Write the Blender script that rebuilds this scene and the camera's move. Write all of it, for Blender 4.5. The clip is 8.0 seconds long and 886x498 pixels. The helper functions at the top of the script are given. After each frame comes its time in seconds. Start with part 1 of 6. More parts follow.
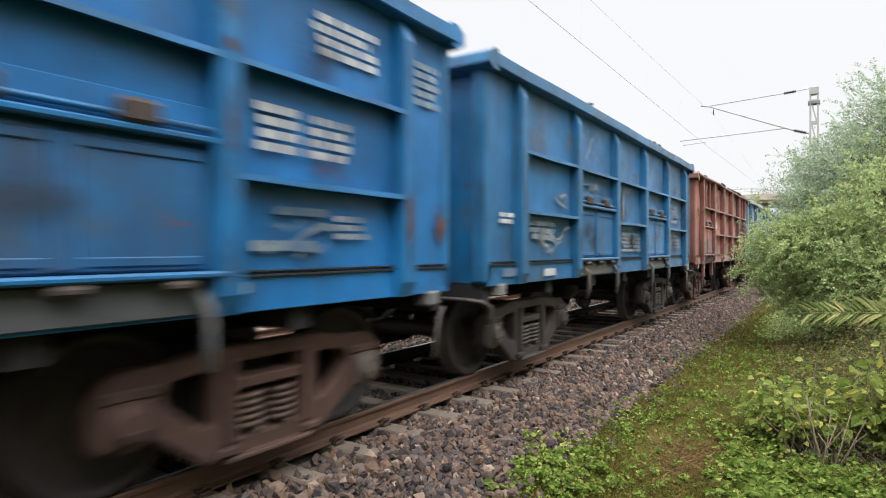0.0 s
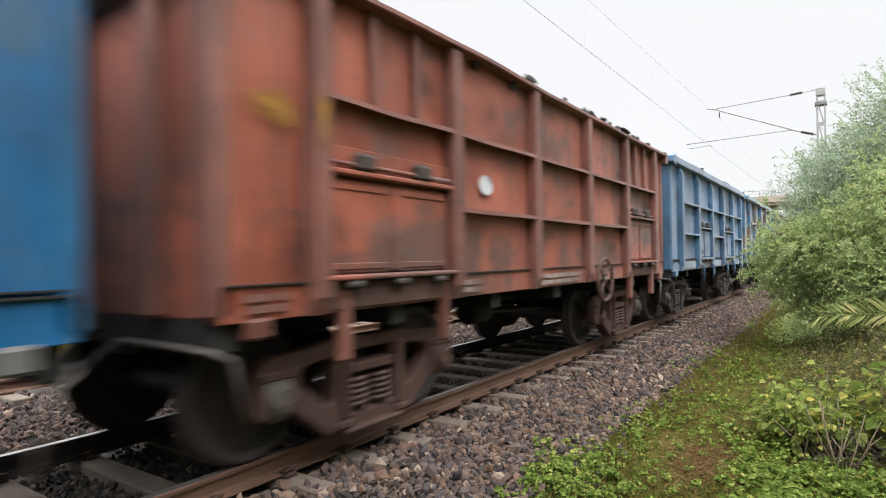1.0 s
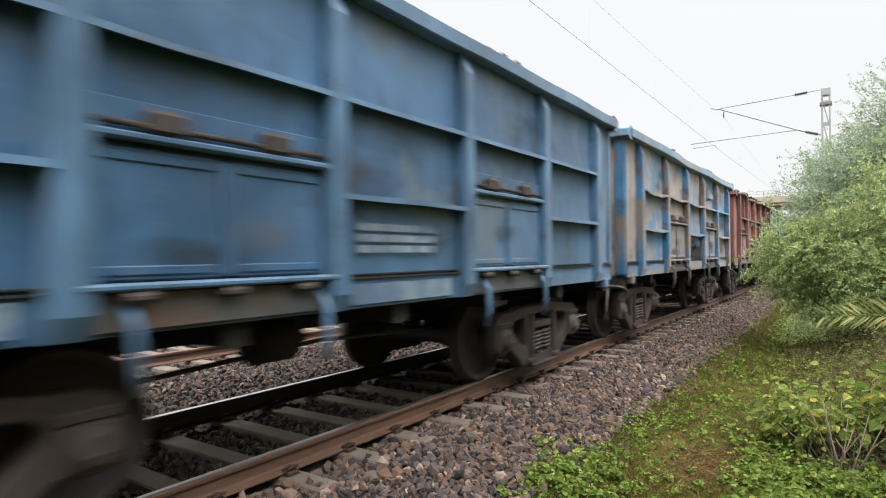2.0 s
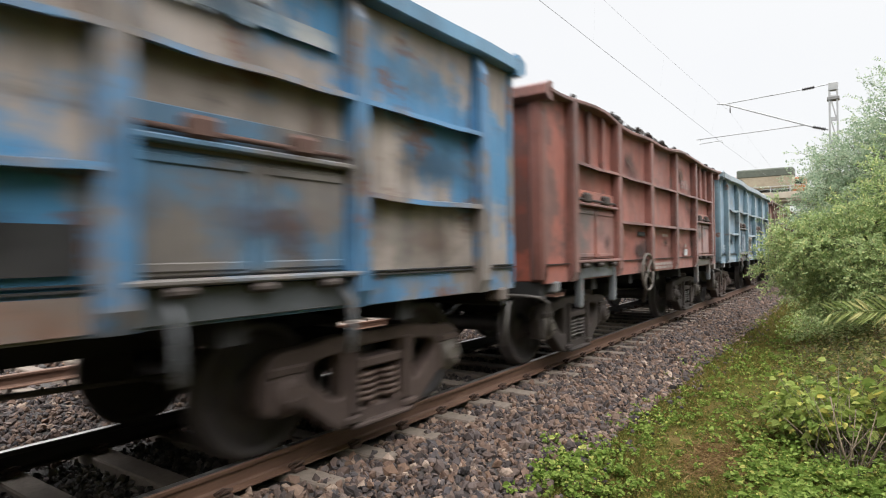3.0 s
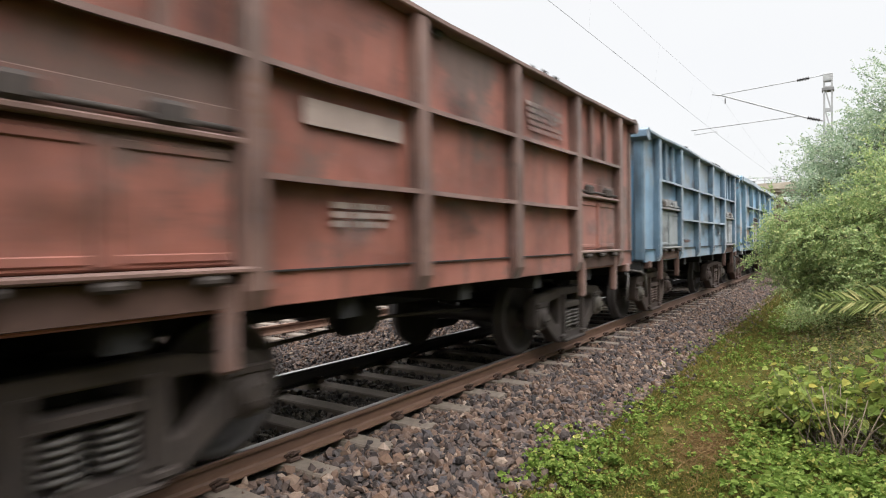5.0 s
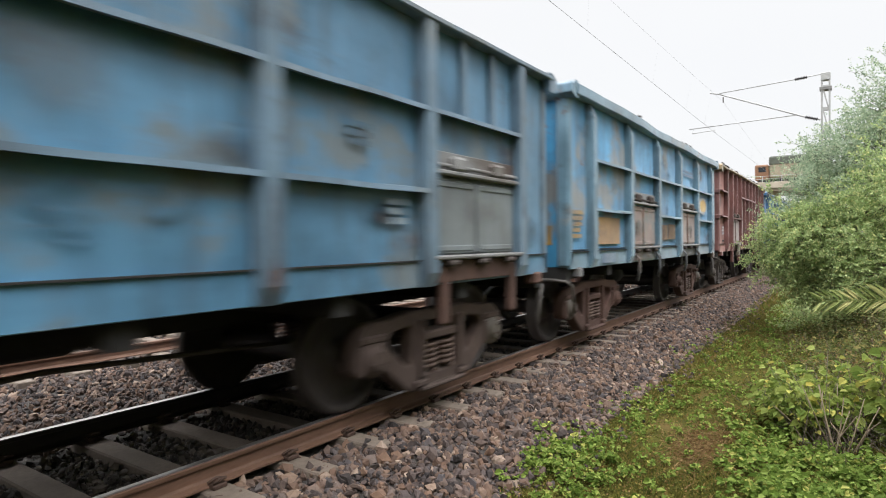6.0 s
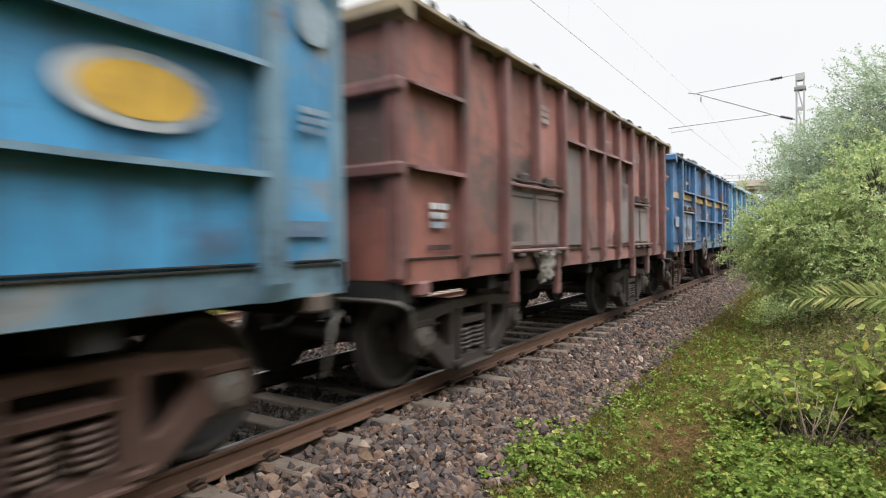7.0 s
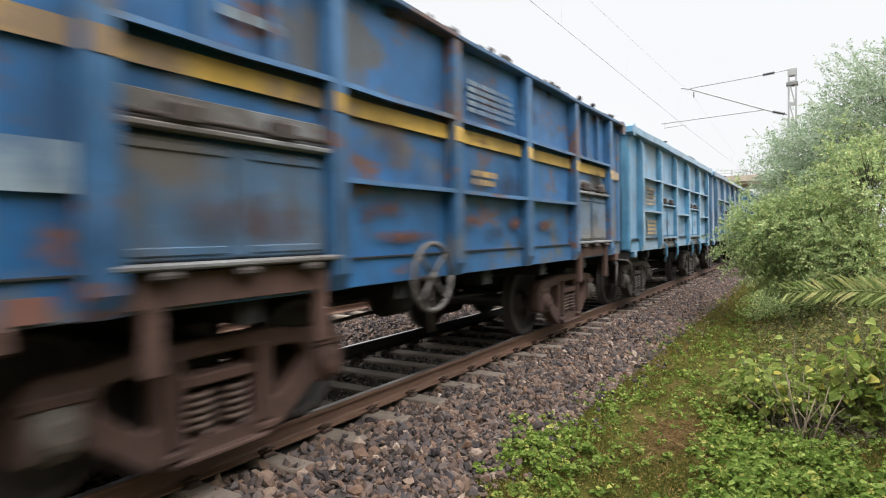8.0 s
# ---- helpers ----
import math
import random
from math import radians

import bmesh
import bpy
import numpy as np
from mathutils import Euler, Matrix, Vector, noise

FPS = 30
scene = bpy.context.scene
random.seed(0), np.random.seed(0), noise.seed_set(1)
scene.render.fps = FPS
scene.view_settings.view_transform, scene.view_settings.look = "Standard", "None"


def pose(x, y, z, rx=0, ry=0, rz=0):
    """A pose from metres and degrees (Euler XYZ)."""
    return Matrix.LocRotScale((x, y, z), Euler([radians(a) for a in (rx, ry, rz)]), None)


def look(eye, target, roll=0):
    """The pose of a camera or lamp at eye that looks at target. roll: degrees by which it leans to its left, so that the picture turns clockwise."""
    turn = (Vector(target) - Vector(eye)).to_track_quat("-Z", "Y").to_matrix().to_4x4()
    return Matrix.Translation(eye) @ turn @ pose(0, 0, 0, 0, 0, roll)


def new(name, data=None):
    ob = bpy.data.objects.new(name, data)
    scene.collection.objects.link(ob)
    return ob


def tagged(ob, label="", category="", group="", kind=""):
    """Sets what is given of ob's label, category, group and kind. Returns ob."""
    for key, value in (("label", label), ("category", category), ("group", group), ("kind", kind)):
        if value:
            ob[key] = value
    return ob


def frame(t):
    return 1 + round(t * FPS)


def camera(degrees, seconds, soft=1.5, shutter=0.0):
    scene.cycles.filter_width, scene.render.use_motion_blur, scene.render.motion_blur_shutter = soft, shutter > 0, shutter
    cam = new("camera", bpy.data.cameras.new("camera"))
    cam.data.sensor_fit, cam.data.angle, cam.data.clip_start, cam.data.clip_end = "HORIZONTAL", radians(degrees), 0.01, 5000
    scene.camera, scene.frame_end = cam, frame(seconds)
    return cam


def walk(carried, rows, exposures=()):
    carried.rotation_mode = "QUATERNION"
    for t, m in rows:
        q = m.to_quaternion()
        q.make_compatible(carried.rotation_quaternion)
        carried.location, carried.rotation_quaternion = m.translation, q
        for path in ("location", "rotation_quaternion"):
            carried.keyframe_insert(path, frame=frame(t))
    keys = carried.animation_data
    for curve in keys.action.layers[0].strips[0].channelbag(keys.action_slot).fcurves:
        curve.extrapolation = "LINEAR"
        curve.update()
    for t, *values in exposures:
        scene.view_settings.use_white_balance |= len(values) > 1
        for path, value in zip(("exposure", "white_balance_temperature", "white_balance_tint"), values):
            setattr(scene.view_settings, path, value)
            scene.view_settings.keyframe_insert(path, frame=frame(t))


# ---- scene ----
FOV = 73.6
EYE = (4.54, 0.0, 1.49)
# seconds, yaw, pitch, roll of the hand-held camera
SHAKE = [
    (0, 33.64, 0.02, -0.02),
    (0.5, 34.04, 0.53, 0.31),
    (1, 34.32, 0.69, 0.76),
    (1.5, 34.34, 0.73, 0.56),
    (3, 35.12, 0.31, 0.70),
    (3.5, 34.86, 0.48, 0.68),
    (4, 34.54, 0.41, 0.48),
    (4.5, 34.67, -0.29, 0.62),
    (6, 34.46, -0.75, 0.63),
    (6.5, 33.36, -0.52, 0.73),
    (7, 32.70, -0.93, 0.79),
    (7.5, 32.60, -1.04, 0.99),
    (8, 32.13, -1.32, 1.01),
]
cam = camera(FOV, 8.0, soft=1.05, shutter=0.28)
walk(cam, [(t, pose(*EYE, 90 + p, r, y)) for t, y, p, r in SHAKE])

# ---- light: bright overcast sky, weak broad sun ----
SUN_EL, SUN_AZ = radians(55), radians(140)
world = bpy.data.worlds.new("overcast_sky")
scene.world = world
world.use_nodes = True
wn, wl = world.node_tree.nodes, world.node_tree.links
bg = wn["Background"]
sky = wn.new("ShaderNodeTexSky")
sky.sky_type = "NISHITA"
sky.sun_disc = False
sky.sun_elevation, sky.sun_rotation = SUN_EL, SUN_AZ
sky.dust_density, sky.air_density = 4.0, 1.0
scale = wn.new("ShaderNodeVectorMath")
scale.operation = "SCALE"
scale.inputs[3].default_value = 0.10
wl.new(sky.outputs[0], scale.inputs[0])
tc = wn.new("ShaderNodeTexCoord")
cn = wn.new("ShaderNodeTexNoise")
cn.inputs["Scale"].default_value, cn.inputs["Detail"].default_value = 1.6, 4
wl.new(tc.outputs["Generated"], cn.inputs["Vector"])
cr = wn.new("ShaderNodeValToRGB")
cr.color_ramp.elements[0].position, cr.color_ramp.elements[0].color = 0.25, (0.965, 0.975, 1.0, 1)
cr.color_ramp.elements[1].position, cr.color_ramp.elements[1].color = 0.75, (1.025, 1.03, 1.035, 1)
wl.new(cn.outputs[0], cr.inputs[0])
mx = wn.new("ShaderNodeMix")
mx.data_type = "RGBA"
mx.inputs[0].default_value = 0.9
wl.new(scale.outputs[0], mx.inputs[6])
wl.new(cr.outputs[0], mx.inputs[7])
# an overcast sky is brighter overhead than at the horizon
sep = wn.new("ShaderNodeSeparateXYZ")
wl.new(tc.outputs["Generated"], sep.inputs[0])
grad = wn.new("ShaderNodeMapRange")
grad.inputs[1].default_value, grad.inputs[2].default_value, grad.inputs[3].default_value, grad.inputs[4].default_value = 0.43, 0.74, 0.57, 3.25
wl.new(sep.outputs[2], grad.inputs[0])
dome = wn.new("ShaderNodeVectorMath")
dome.operation = "SCALE"
wl.new(mx.outputs[2], dome.inputs[0])
wl.new(grad.outputs[0], dome.inputs[3])
wl.new(dome.outputs[0], bg.inputs[0])
bg.inputs[1].default_value = 1.0
sun = new("sun", bpy.data.lights.new("sun", "SUN"))
sun.data.energy, sun.data.angle, sun.data.color = 0.9, radians(25), (0.98, 0.985, 1.0)
sun.matrix_world = look((20 * math.sin(SUN_AZ), 20 * math.cos(SUN_AZ), 30), (0, 0, 0))
scene.view_settings.exposure = 0.84


# ---- materials ----
def node_mat(name):
    m = bpy.data.materials.new(name)
    m.use_nodes = True
    return m, m.node_tree.nodes, m.node_tree.links, m.node_tree.nodes["Principled BSDF"]


def noise_node(n, l, vec, size, detail=5, rough=0.6):
    t = n.new("ShaderNodeTexNoise")
    t.inputs["Scale"].default_value, t.inputs["Detail"].default_value, t.inputs["Roughness"].default_value = size, detail, rough
    if vec is not None:
        l.new(vec, t.inputs["Vector"])
    return t.outputs[0]


def ramp(n, l, src, lo, hi, a=(0, 0, 0, 1), b=(1, 1, 1, 1)):
    r = n.new("ShaderNodeValToRGB")
    e = r.color_ramp.elements
    e[0].position, e[0].color, e[1].position, e[1].color = lo, a, hi, b
    l.new(src, r.inputs[0])
    return r.outputs[0]


def mixc(n, l, fac, a, b, mode="MIX"):
    m = n.new("ShaderNodeMix")
    m.data_type, m.blend_type = "RGBA", mode
    for sock, val in ((m.inputs[0], fac), (m.inputs[6], a), (m.inputs[7], b)):
        if isinstance(val, (int, float)):
            sock.default_value = val
        elif isinstance(val, tuple):
            sock.default_value = (*val[:3], 1)
        else:
            l.new(val, sock)
    return m.outputs[2]


def coords(n, l, loc=(0, 0, 0), scl=(1, 1, 1)):
    t, m = n.new("ShaderNodeTexCoord"), n.new("ShaderNodeMapping")
    m.inputs["Location"].default_value, m.inputs["Scale"].default_value = loc, scl
    l.new(t.outputs["Object"], m.inputs["Vector"])
    return m.outputs[0]


def bump(n, l, bsdf, src, strength, dist):
    b = n.new("ShaderNodeBump")
    b.inputs["Strength"].default_value, b.inputs["Distance"].default_value = strength, dist
    l.new(src, b.inputs["Height"])
    l.new(b.outputs[0], bsdf.inputs["Normal"])


def paint(name, base, worn, amount=0.3, rust=(0.16, 0.06, 0.03), rusty=0.15, dirt=0.35, seed=0.0, gloss=0.42, dust=0.28):
    """Old wagon paint: faded areas, worn patches, rust spots, streaks of grime."""
    m, n, l, b = node_mat(name)
    v = coords(n, l, (seed * 7.3, seed * 3.1, seed))
    vs = coords(n, l, (seed, seed * 5.7, 0), (6, 6, 0.55))
    big = noise_node(n, l, v, 0.9, 6, 0.62)
    mid = noise_node(n, l, v, 2.6, 9, 0.7)
    wide = noise_node(n, l, coords(n, l, (seed * 1.9, seed * 8.3, seed * 2.2), (1, 0.7, 1.1)), 0.75, 3, 0.5)
    wear = n.new("ShaderNodeMath")
    wear.operation = "MULTIPLY_ADD"
    l.new(mid, wear.inputs[0])
    wear.inputs[1].default_value = 0.42
    half = n.new("ShaderNodeMath")
    half.operation = "MULTIPLY"
    l.new(wide, half.inputs[0])
    half.inputs[1].default_value = 0.58
    l.new(half.outputs[0], wear.inputs[2])
    fine = noise_node(n, l, v, 22, 6, 0.7)
    streak = noise_node(n, l, vs, 1.3, 5, 0.65)
    dark = tuple(c * 0.58 for c in base)
    light = tuple(min(1, c * 1.18 + (0.018 if base[0] > 0.02 else 0.004)) for c in base)
    vh = coords(n, l, (seed * 2.9, seed, seed * 4.1), (1.0, 0.55, 1.6))
    scuff = noise_node(n, l, vh, 2.1, 8, 0.72)
    col = mixc(n, l, ramp(n, l, big, 0.36, 0.66), dark, light)
    col = mixc(n, l, ramp(n, l, scuff, 0.52, 0.72, (0, 0, 0, 1), (0.55, 0.55, 0.55, 1)), col, tuple(0.72 * c + 0.28 * g for c, g in zip(base, (0.12, 0.15, 0.18) if base[0] > 0.02 else (0.015, 0.13, 0.23))))
    col = mixc(n, l, ramp(n, l, wear.outputs[0], 0.63 - 0.27 * amount, 0.68 - 0.24 * amount), col, worn)
    col = mixc(n, l, ramp(n, l, streak, 0.50, 0.74, (0, 0, 0, 1), (dirt * 1.5, dirt * 1.5, dirt * 1.5, 1)), col, (0.0372, 0.0310, 0.0267))
    chip = noise_node(n, l, coords(n, l, (seed * 4.7, seed * 2.3, seed * 3.9), (1, 1, 1.5)), 5.5, 9, 0.74)
    col = mixc(n, l, ramp(n, l, chip, 0.63, 0.66, (0, 0, 0, 1), (0.5, 0.5, 0.5, 1)), col, tuple(0.5 * c + g for c, g in zip(base, (0.09, 0.09, 0.09) if base[0] > 0.02 else (0.02, 0.08, 0.11))))
    smudge = noise_node(n, l, coords(n, l, (seed * 8.9, seed * 5.3, seed * 1.7), (1, 0.5, 1.2)), 1.9, 7, 0.7)
    col = mixc(n, l, ramp(n, l, smudge, 0.58, 0.70, (0, 0, 0, 1), (dirt * 1.4, dirt * 1.4, dirt * 1.4, 1)), col, (0.034, 0.030, 0.028))
    blot = noise_node(n, l, coords(n, l, (seed * 6.1, seed * 1.3, seed * 9.7), (1, 0.8, 1.3)), 1.5, 10, 0.66)
    spots = n.new("ShaderNodeMath")
    spots.operation = "MULTIPLY"
    l.new(ramp(n, l, fine, 0.36, 0.52), spots.inputs[0])
    l.new(ramp(n, l, blot, 0.71 - 0.18 * rusty, 0.75 - 0.17 * rusty), spots.inputs[1])
    col = mixc(n, l, spots.outputs[0], col, rust)
    l.new(col, b.inputs["Base Color"])
    l.new(ramp(n, l, mid, 0.3, 0.7, (gloss, gloss, gloss, 1), (gloss + 0.3, gloss + 0.3, gloss + 0.3, 1)), b.inputs["Roughness"])
    b.inputs["Specular IOR Level"].default_value = 0.42
    # sheen added to lighten wagon sides seen at a grazing angle
    b.inputs["Sheen Weight"].default_value, b.inputs["Sheen Roughness"].default_value = dust, 0.4
    bump(n, l, b, mid, 0.35, 0.012)
    return m


def grainy(name, a, c, size, rough=0.85, relief=0.3, dist=0.01, metal=0.0, spot=None, stretch=(1, 1, 1)):
    m, n, l, b = node_mat(name)
    v = coords(n, l, (0, 0, 0), stretch)
    f1, f2 = noise_node(n, l, v, size, 7, 0.7), noise_node(n, l, v, size * 0.13, 4, 0.6)
    col = mixc(n, l, ramp(n, l, f1, 0.3, 0.7), a, c)
    col = mixc(n, l, ramp(n, l, f2, 0.35, 0.7, (0, 0, 0, 1), (0.5, 0.5, 0.5, 1)), col, spot or tuple(x * 0.6 for x in a))
    l.new(col, b.inputs["Base Color"])
    b.inputs["Roughness"].default_value, b.inputs["Metallic"].default_value = rough, metal
    bump(n, l, b, f1, relief, dist)
    return m


def islands(name, stops, rough=0.85, translucent=0.0):
    """Colour that differs from piece to piece of one joined mesh."""
    m, n, l, b = node_mat(name)
    g = n.new("ShaderNodeNewGeometry")
    r = n.new("ShaderNodeValToRGB")
    e = r.color_ramp.elements
    while len(e) < len(stops):
        e.new(0.5)
    for i, (p, c) in enumerate(stops):
        e[i].position, e[i].color = p, (*c, 1)
    l.new(g.outputs["Random Per Island"], r.inputs[0])
    v = coords(n, l)
    f = noise_node(n, l, v, 30, 5, 0.7)
    col = mixc(n, l, 0.55, r.outputs[0], ramp(n, l, f, 0.25, 0.75, (0.45, 0.45, 0.45, 1), (1.4, 1.4, 1.4, 1)), "MULTIPLY")
    l.new(col, b.inputs["Base Color"])
    b.inputs["Roughness"].default_value = rough
    b.inputs["Specular IOR Level"].default_value = 0.08 if translucent else 0.3
    if translucent:
        t = n.new("ShaderNodeBsdfTranslucent")
        l.new(col, t.inputs[0])
        s = n.new("ShaderNodeMixShader")
        s.inputs[0].default_value = translucent
        l.new(b.outputs[0], s.inputs[1])
        l.new(t.outputs[0], s.inputs[2])
        l.new(s.outputs[0], n["Material Output"].inputs[0])
    return m


def plain(name, col, rough=0.6, metal=0.0):
    m, n, l, b = node_mat(name)
    v = coords(n, l)
    f = noise_node(n, l, v, 14, 6, 0.7)
    l.new(mixc(n, l, ramp(n, l, f, 0.35, 0.7), col, tuple(c * 0.6 for c in col)), b.inputs["Base Color"])
    b.inputs["Roughness"].default_value, b.inputs["Metallic"].default_value = rough, metal
    return m


def stain(name, col, strength=0.8, size=3.0):
    """Grime that thins out to nothing at its edges."""
    m, n, l, b = node_mat(name)
    t, c = n.new("ShaderNodeTexCoord"), n.new("ShaderNodeVectorMath")
    c.operation = "SUBTRACT"
    c.inputs[1].default_value = (0.5, 0.5, 0.5)
    l.new(t.outputs["Generated"], c.inputs[0])
    flat, r = n.new("ShaderNodeVectorMath"), n.new("ShaderNodeVectorMath")
    flat.operation, r.operation = "MULTIPLY", "LENGTH"
    flat.inputs[1].default_value = (0, 2, 2)
    l.new(c.outputs[0], flat.inputs[0])
    l.new(flat.outputs[0], r.inputs[0])
    f = noise_node(n, l, coords(n, l, (size, 2.1, 0.7), (1, 0.6, 1.2)), size, 8, 0.72)
    a = n.new("ShaderNodeMath")
    a.operation = "MULTIPLY_ADD"
    l.new(f, a.inputs[0])
    a.inputs[1].default_value = 2.8
    inv = n.new("ShaderNodeMath")
    inv.operation = "SUBTRACT"
    inv.inputs[0].default_value = -0.55
    l.new(r.outputs["Value"], inv.inputs[1])
    l.new(inv.outputs[0], a.inputs[2])
    mask = ramp(n, l, a.outputs[0], 0.0, 0.7, (0, 0, 0, 1), (strength, strength, strength, 1))
    l.new(mixc(n, l, ramp(n, l, noise_node(n, l, coords(n, l), 9, 6, 0.7), 0.35, 0.65), col, tuple(x * 0.6 for x in col)), b.inputs["Base Color"])
    b.inputs["Roughness"].default_value, b.inputs["Specular IOR Level"].default_value = 0.8, 0.2
    clear, mixed = n.new("ShaderNodeBsdfTransparent"), n.new("ShaderNodeMixShader")
    l.new(mask, mixed.inputs[0])
    l.new(clear.outputs[0], mixed.inputs[1])
    l.new(b.outputs[0], mixed.inputs[2])
    l.new(mixed.outputs[0], n["Material Output"].inputs[0])
    return m


def ground_mat():
    """Trodden verge: grass, bare earth, brown patches; stony near the rails."""
    m, n, l, b = node_mat("verge_earth")
    v = coords(n, l)
    f1, f2, f3 = noise_node(n, l, v, 0.8, 5, 0.6), noise_node(n, l, v, 9, 7, 0.7), noise_node(n, l, v, 60, 4, 0.7)
    col = mixc(n, l, ramp(n, l, f2, 0.4, 0.6), (0.044, 0.044, 0.008), (0.088, 0.082, 0.016))
    col = mixc(n, l, ramp(n, l, f1, 0.50, 0.64, (0, 0, 0, 1), (0.8, 0.8, 0.8, 1)), col, (0.150, 0.095, 0.038))
    col = mixc(n, l, ramp(n, l, f3, 0.3, 0.7, (0, 0, 0, 1), (0.4, 0.4, 0.4, 1)), col, (0.030, 0.027, 0.016))
    l.new(col, b.inputs["Base Color"])
    b.inputs["Roughness"].default_value, b.inputs["Specular IOR Level"].default_value = 0.95, 0.05
    bump(n, l, b, f3, 0.6, 0.02)
    return m


M_EARTH = ground_mat()
M_BED = grainy("ballast_bed", (0.0270, 0.0227, 0.0194), (0.0594, 0.0486, 0.0421), 26, 0.95, 0.9, 0.03)
M_STONE = islands("ballast_stone", [(0.0, (0.0203, 0.0169, 0.0169)), (0.2, (0.0551, 0.0424, 0.0383)), (0.36, (0.1149, 0.0695, 0.0478)), (0.52, (0.0534, 0.0475, 0.0495)), (0.68, (0.1379, 0.0831, 0.0558)), (0.80, (0.0782, 0.0662, 0.0638)), (0.92, (0.1609, 0.1060, 0.0758)), (1.0, (0.2621, 0.1993, 0.1555))])
# darker set of stone colours, used between the rails
M_STONE_DARK = islands("dark_ballast_stone", [(0.0, (0.0213, 0.0194, 0.0188)), (0.4, (0.0426, 0.0352, 0.0323)), (0.75, (0.0668, 0.0528, 0.0454)), (1.0, (0.1338, 0.1119, 0.0965))])
M_SLEEPER = grainy("weathered_concrete", (0.112, 0.088, 0.069), (0.185, 0.150, 0.120), 18, 0.9, 0.4, 0.008, spot=(0.0661, 0.0432, 0.0305))
M_RAIL = grainy("rusty_rail", (0.100, 0.050, 0.031), (0.160, 0.088, 0.056), 30, 0.7, 0.2, 0.003, stretch=(1, 0.15, 1))
M_RAILTOP = grainy("worn_rail_head", (0.30, 0.27, 0.25), (0.46, 0.43, 0.41), 20, 0.3, 0.1, 0.002, metal=0.85, stretch=(1, 0.05, 1))
# greasy far rail; the shade under the wagons is put into its colour
M_SHADERAIL = grainy("oily_shaded_rail", (0.016, 0.013, 0.012), (0.034, 0.026, 0.022), 24, 0.75, 0.2, 0.003, stretch=(1, 0.15, 1))
M_CLIP = grainy("rusty_clip", (0.0372, 0.0217, 0.0155), (0.0868, 0.0434, 0.0279), 40, 0.8, 0.3, 0.003)
M_CAST = grainy("grimy_cast_steel", (0.0307, 0.0231, 0.0201), (0.0616, 0.0440, 0.0358), 8, 0.85, 0.3, 0.006, spot=(0.0143, 0.0121, 0.0112))
M_CASTRED = grainy("brown_cast_steel", (0.058, 0.029, 0.021), (0.100, 0.051, 0.038), 8, 0.85, 0.3, 0.006, spot=(0.026, 0.015, 0.012))
M_CASTBROWN = grainy("dusty_brown_cast_steel", (0.050, 0.032, 0.026), (0.088, 0.058, 0.047), 8, 0.85, 0.3, 0.006, spot=(0.022, 0.015, 0.013))
M_WHEEL = grainy("wheel_steel", (0.0340, 0.0290, 0.0297), (0.0612, 0.0493, 0.0459), 9, 0.6, 0.2, 0.003, metal=0.2)
M_UNDER = grainy("black_underframe", (0.0093, 0.0087, 0.0087), (0.0179, 0.0163, 0.0153), 6, 0.85, 0.3, 0.006)
M_SPRING = grainy("spring_steel", (0.0558, 0.0484, 0.0434), (0.105, 0.0930, 0.0837), 14, 0.6, 0.2, 0.003)
M_SPRINGRED = grainy("brown_spring_steel", (0.075, 0.046, 0.036), (0.130, 0.085, 0.066), 14, 0.65, 0.2, 0.003)
M_CAP = grainy("pale_bearing_cap", (0.0620, 0.0527, 0.0434), (0.118, 0.0992, 0.0806), 10, 0.7, 0.2, 0.003)
M_WHITE = paint("white_lettering", (0.40, 0.42, 0.43), (0.10, 0.15, 0.21), 0.42, rusty=0.1, dirt=0.2, seed=31)
M_CHALK = paint("chalk_scrawl", (0.27, 0.28, 0.28), (0.08, 0.14, 0.20), 0.5, rusty=0.1, dirt=0.25, seed=38)
M_PALE = paint("faded_blue_lettering", (0.20, 0.26, 0.30), (0.07, 0.12, 0.19), 0.58, rusty=0.1, dirt=0.2, seed=32)
M_PALERED = paint("faded_red_lettering", (0.27, 0.20, 0.17), (0.14, 0.06, 0.045), 0.55, rusty=0.1, dirt=0.2, seed=33)
M_YELLOW = paint("ochre_lettering", (0.37, 0.215, 0.033), (0.16, 0.115, 0.07), 0.52, rusty=0.2, dirt=0.35, seed=34)
M_BAND = paint("yellow_band", (0.50, 0.300, 0.030), (0.20, 0.130, 0.07), 0.35, rusty=0.4, dirt=0.35, seed=39)
M_GALV = grainy("galvanised_steel", (0.298, 0.304, 0.304), (0.384, 0.384, 0.378), 6, 0.6, 0.2, 0.003)
M_STEELGREY = grainy("weathered_steel", (0.15, 0.15, 0.148), (0.22, 0.215, 0.21), 6, 0.65, 0.2, 0.003)
M_WIRE = plain("weathered_wire", (0.1050, 0.1050, 0.1078), 0.5)
M_CERAMIC = plain("brown_insulator", (0.0310, 0.0279, 0.0279), 0.3)
M_COAL = grainy("load_lumps", (0.0217, 0.0205, 0.0198), (0.0558, 0.0465, 0.0403), 12, 0.9, 0.6, 0.02)
M_LEAF = islands("grey_green_leaf", [(0.0, (0.1647, 0.2368, 0.1445)), (0.35, (0.2537, 0.3307, 0.2117)), (0.7, (0.3517, 0.4245, 0.2891)), (1.0, (0.4765, 0.5139, 0.3614))], 0.6, 0.55)
M_LEAF2 = islands("yellow_green_leaf", [(0.0, (0.1909, 0.2684, 0.1035)), (0.4, (0.3119, 0.4026, 0.1682)), (0.8, (0.4264, 0.5049, 0.2394)), (1.0, (0.5980, 0.5751, 0.2585))], 0.6, 0.5)
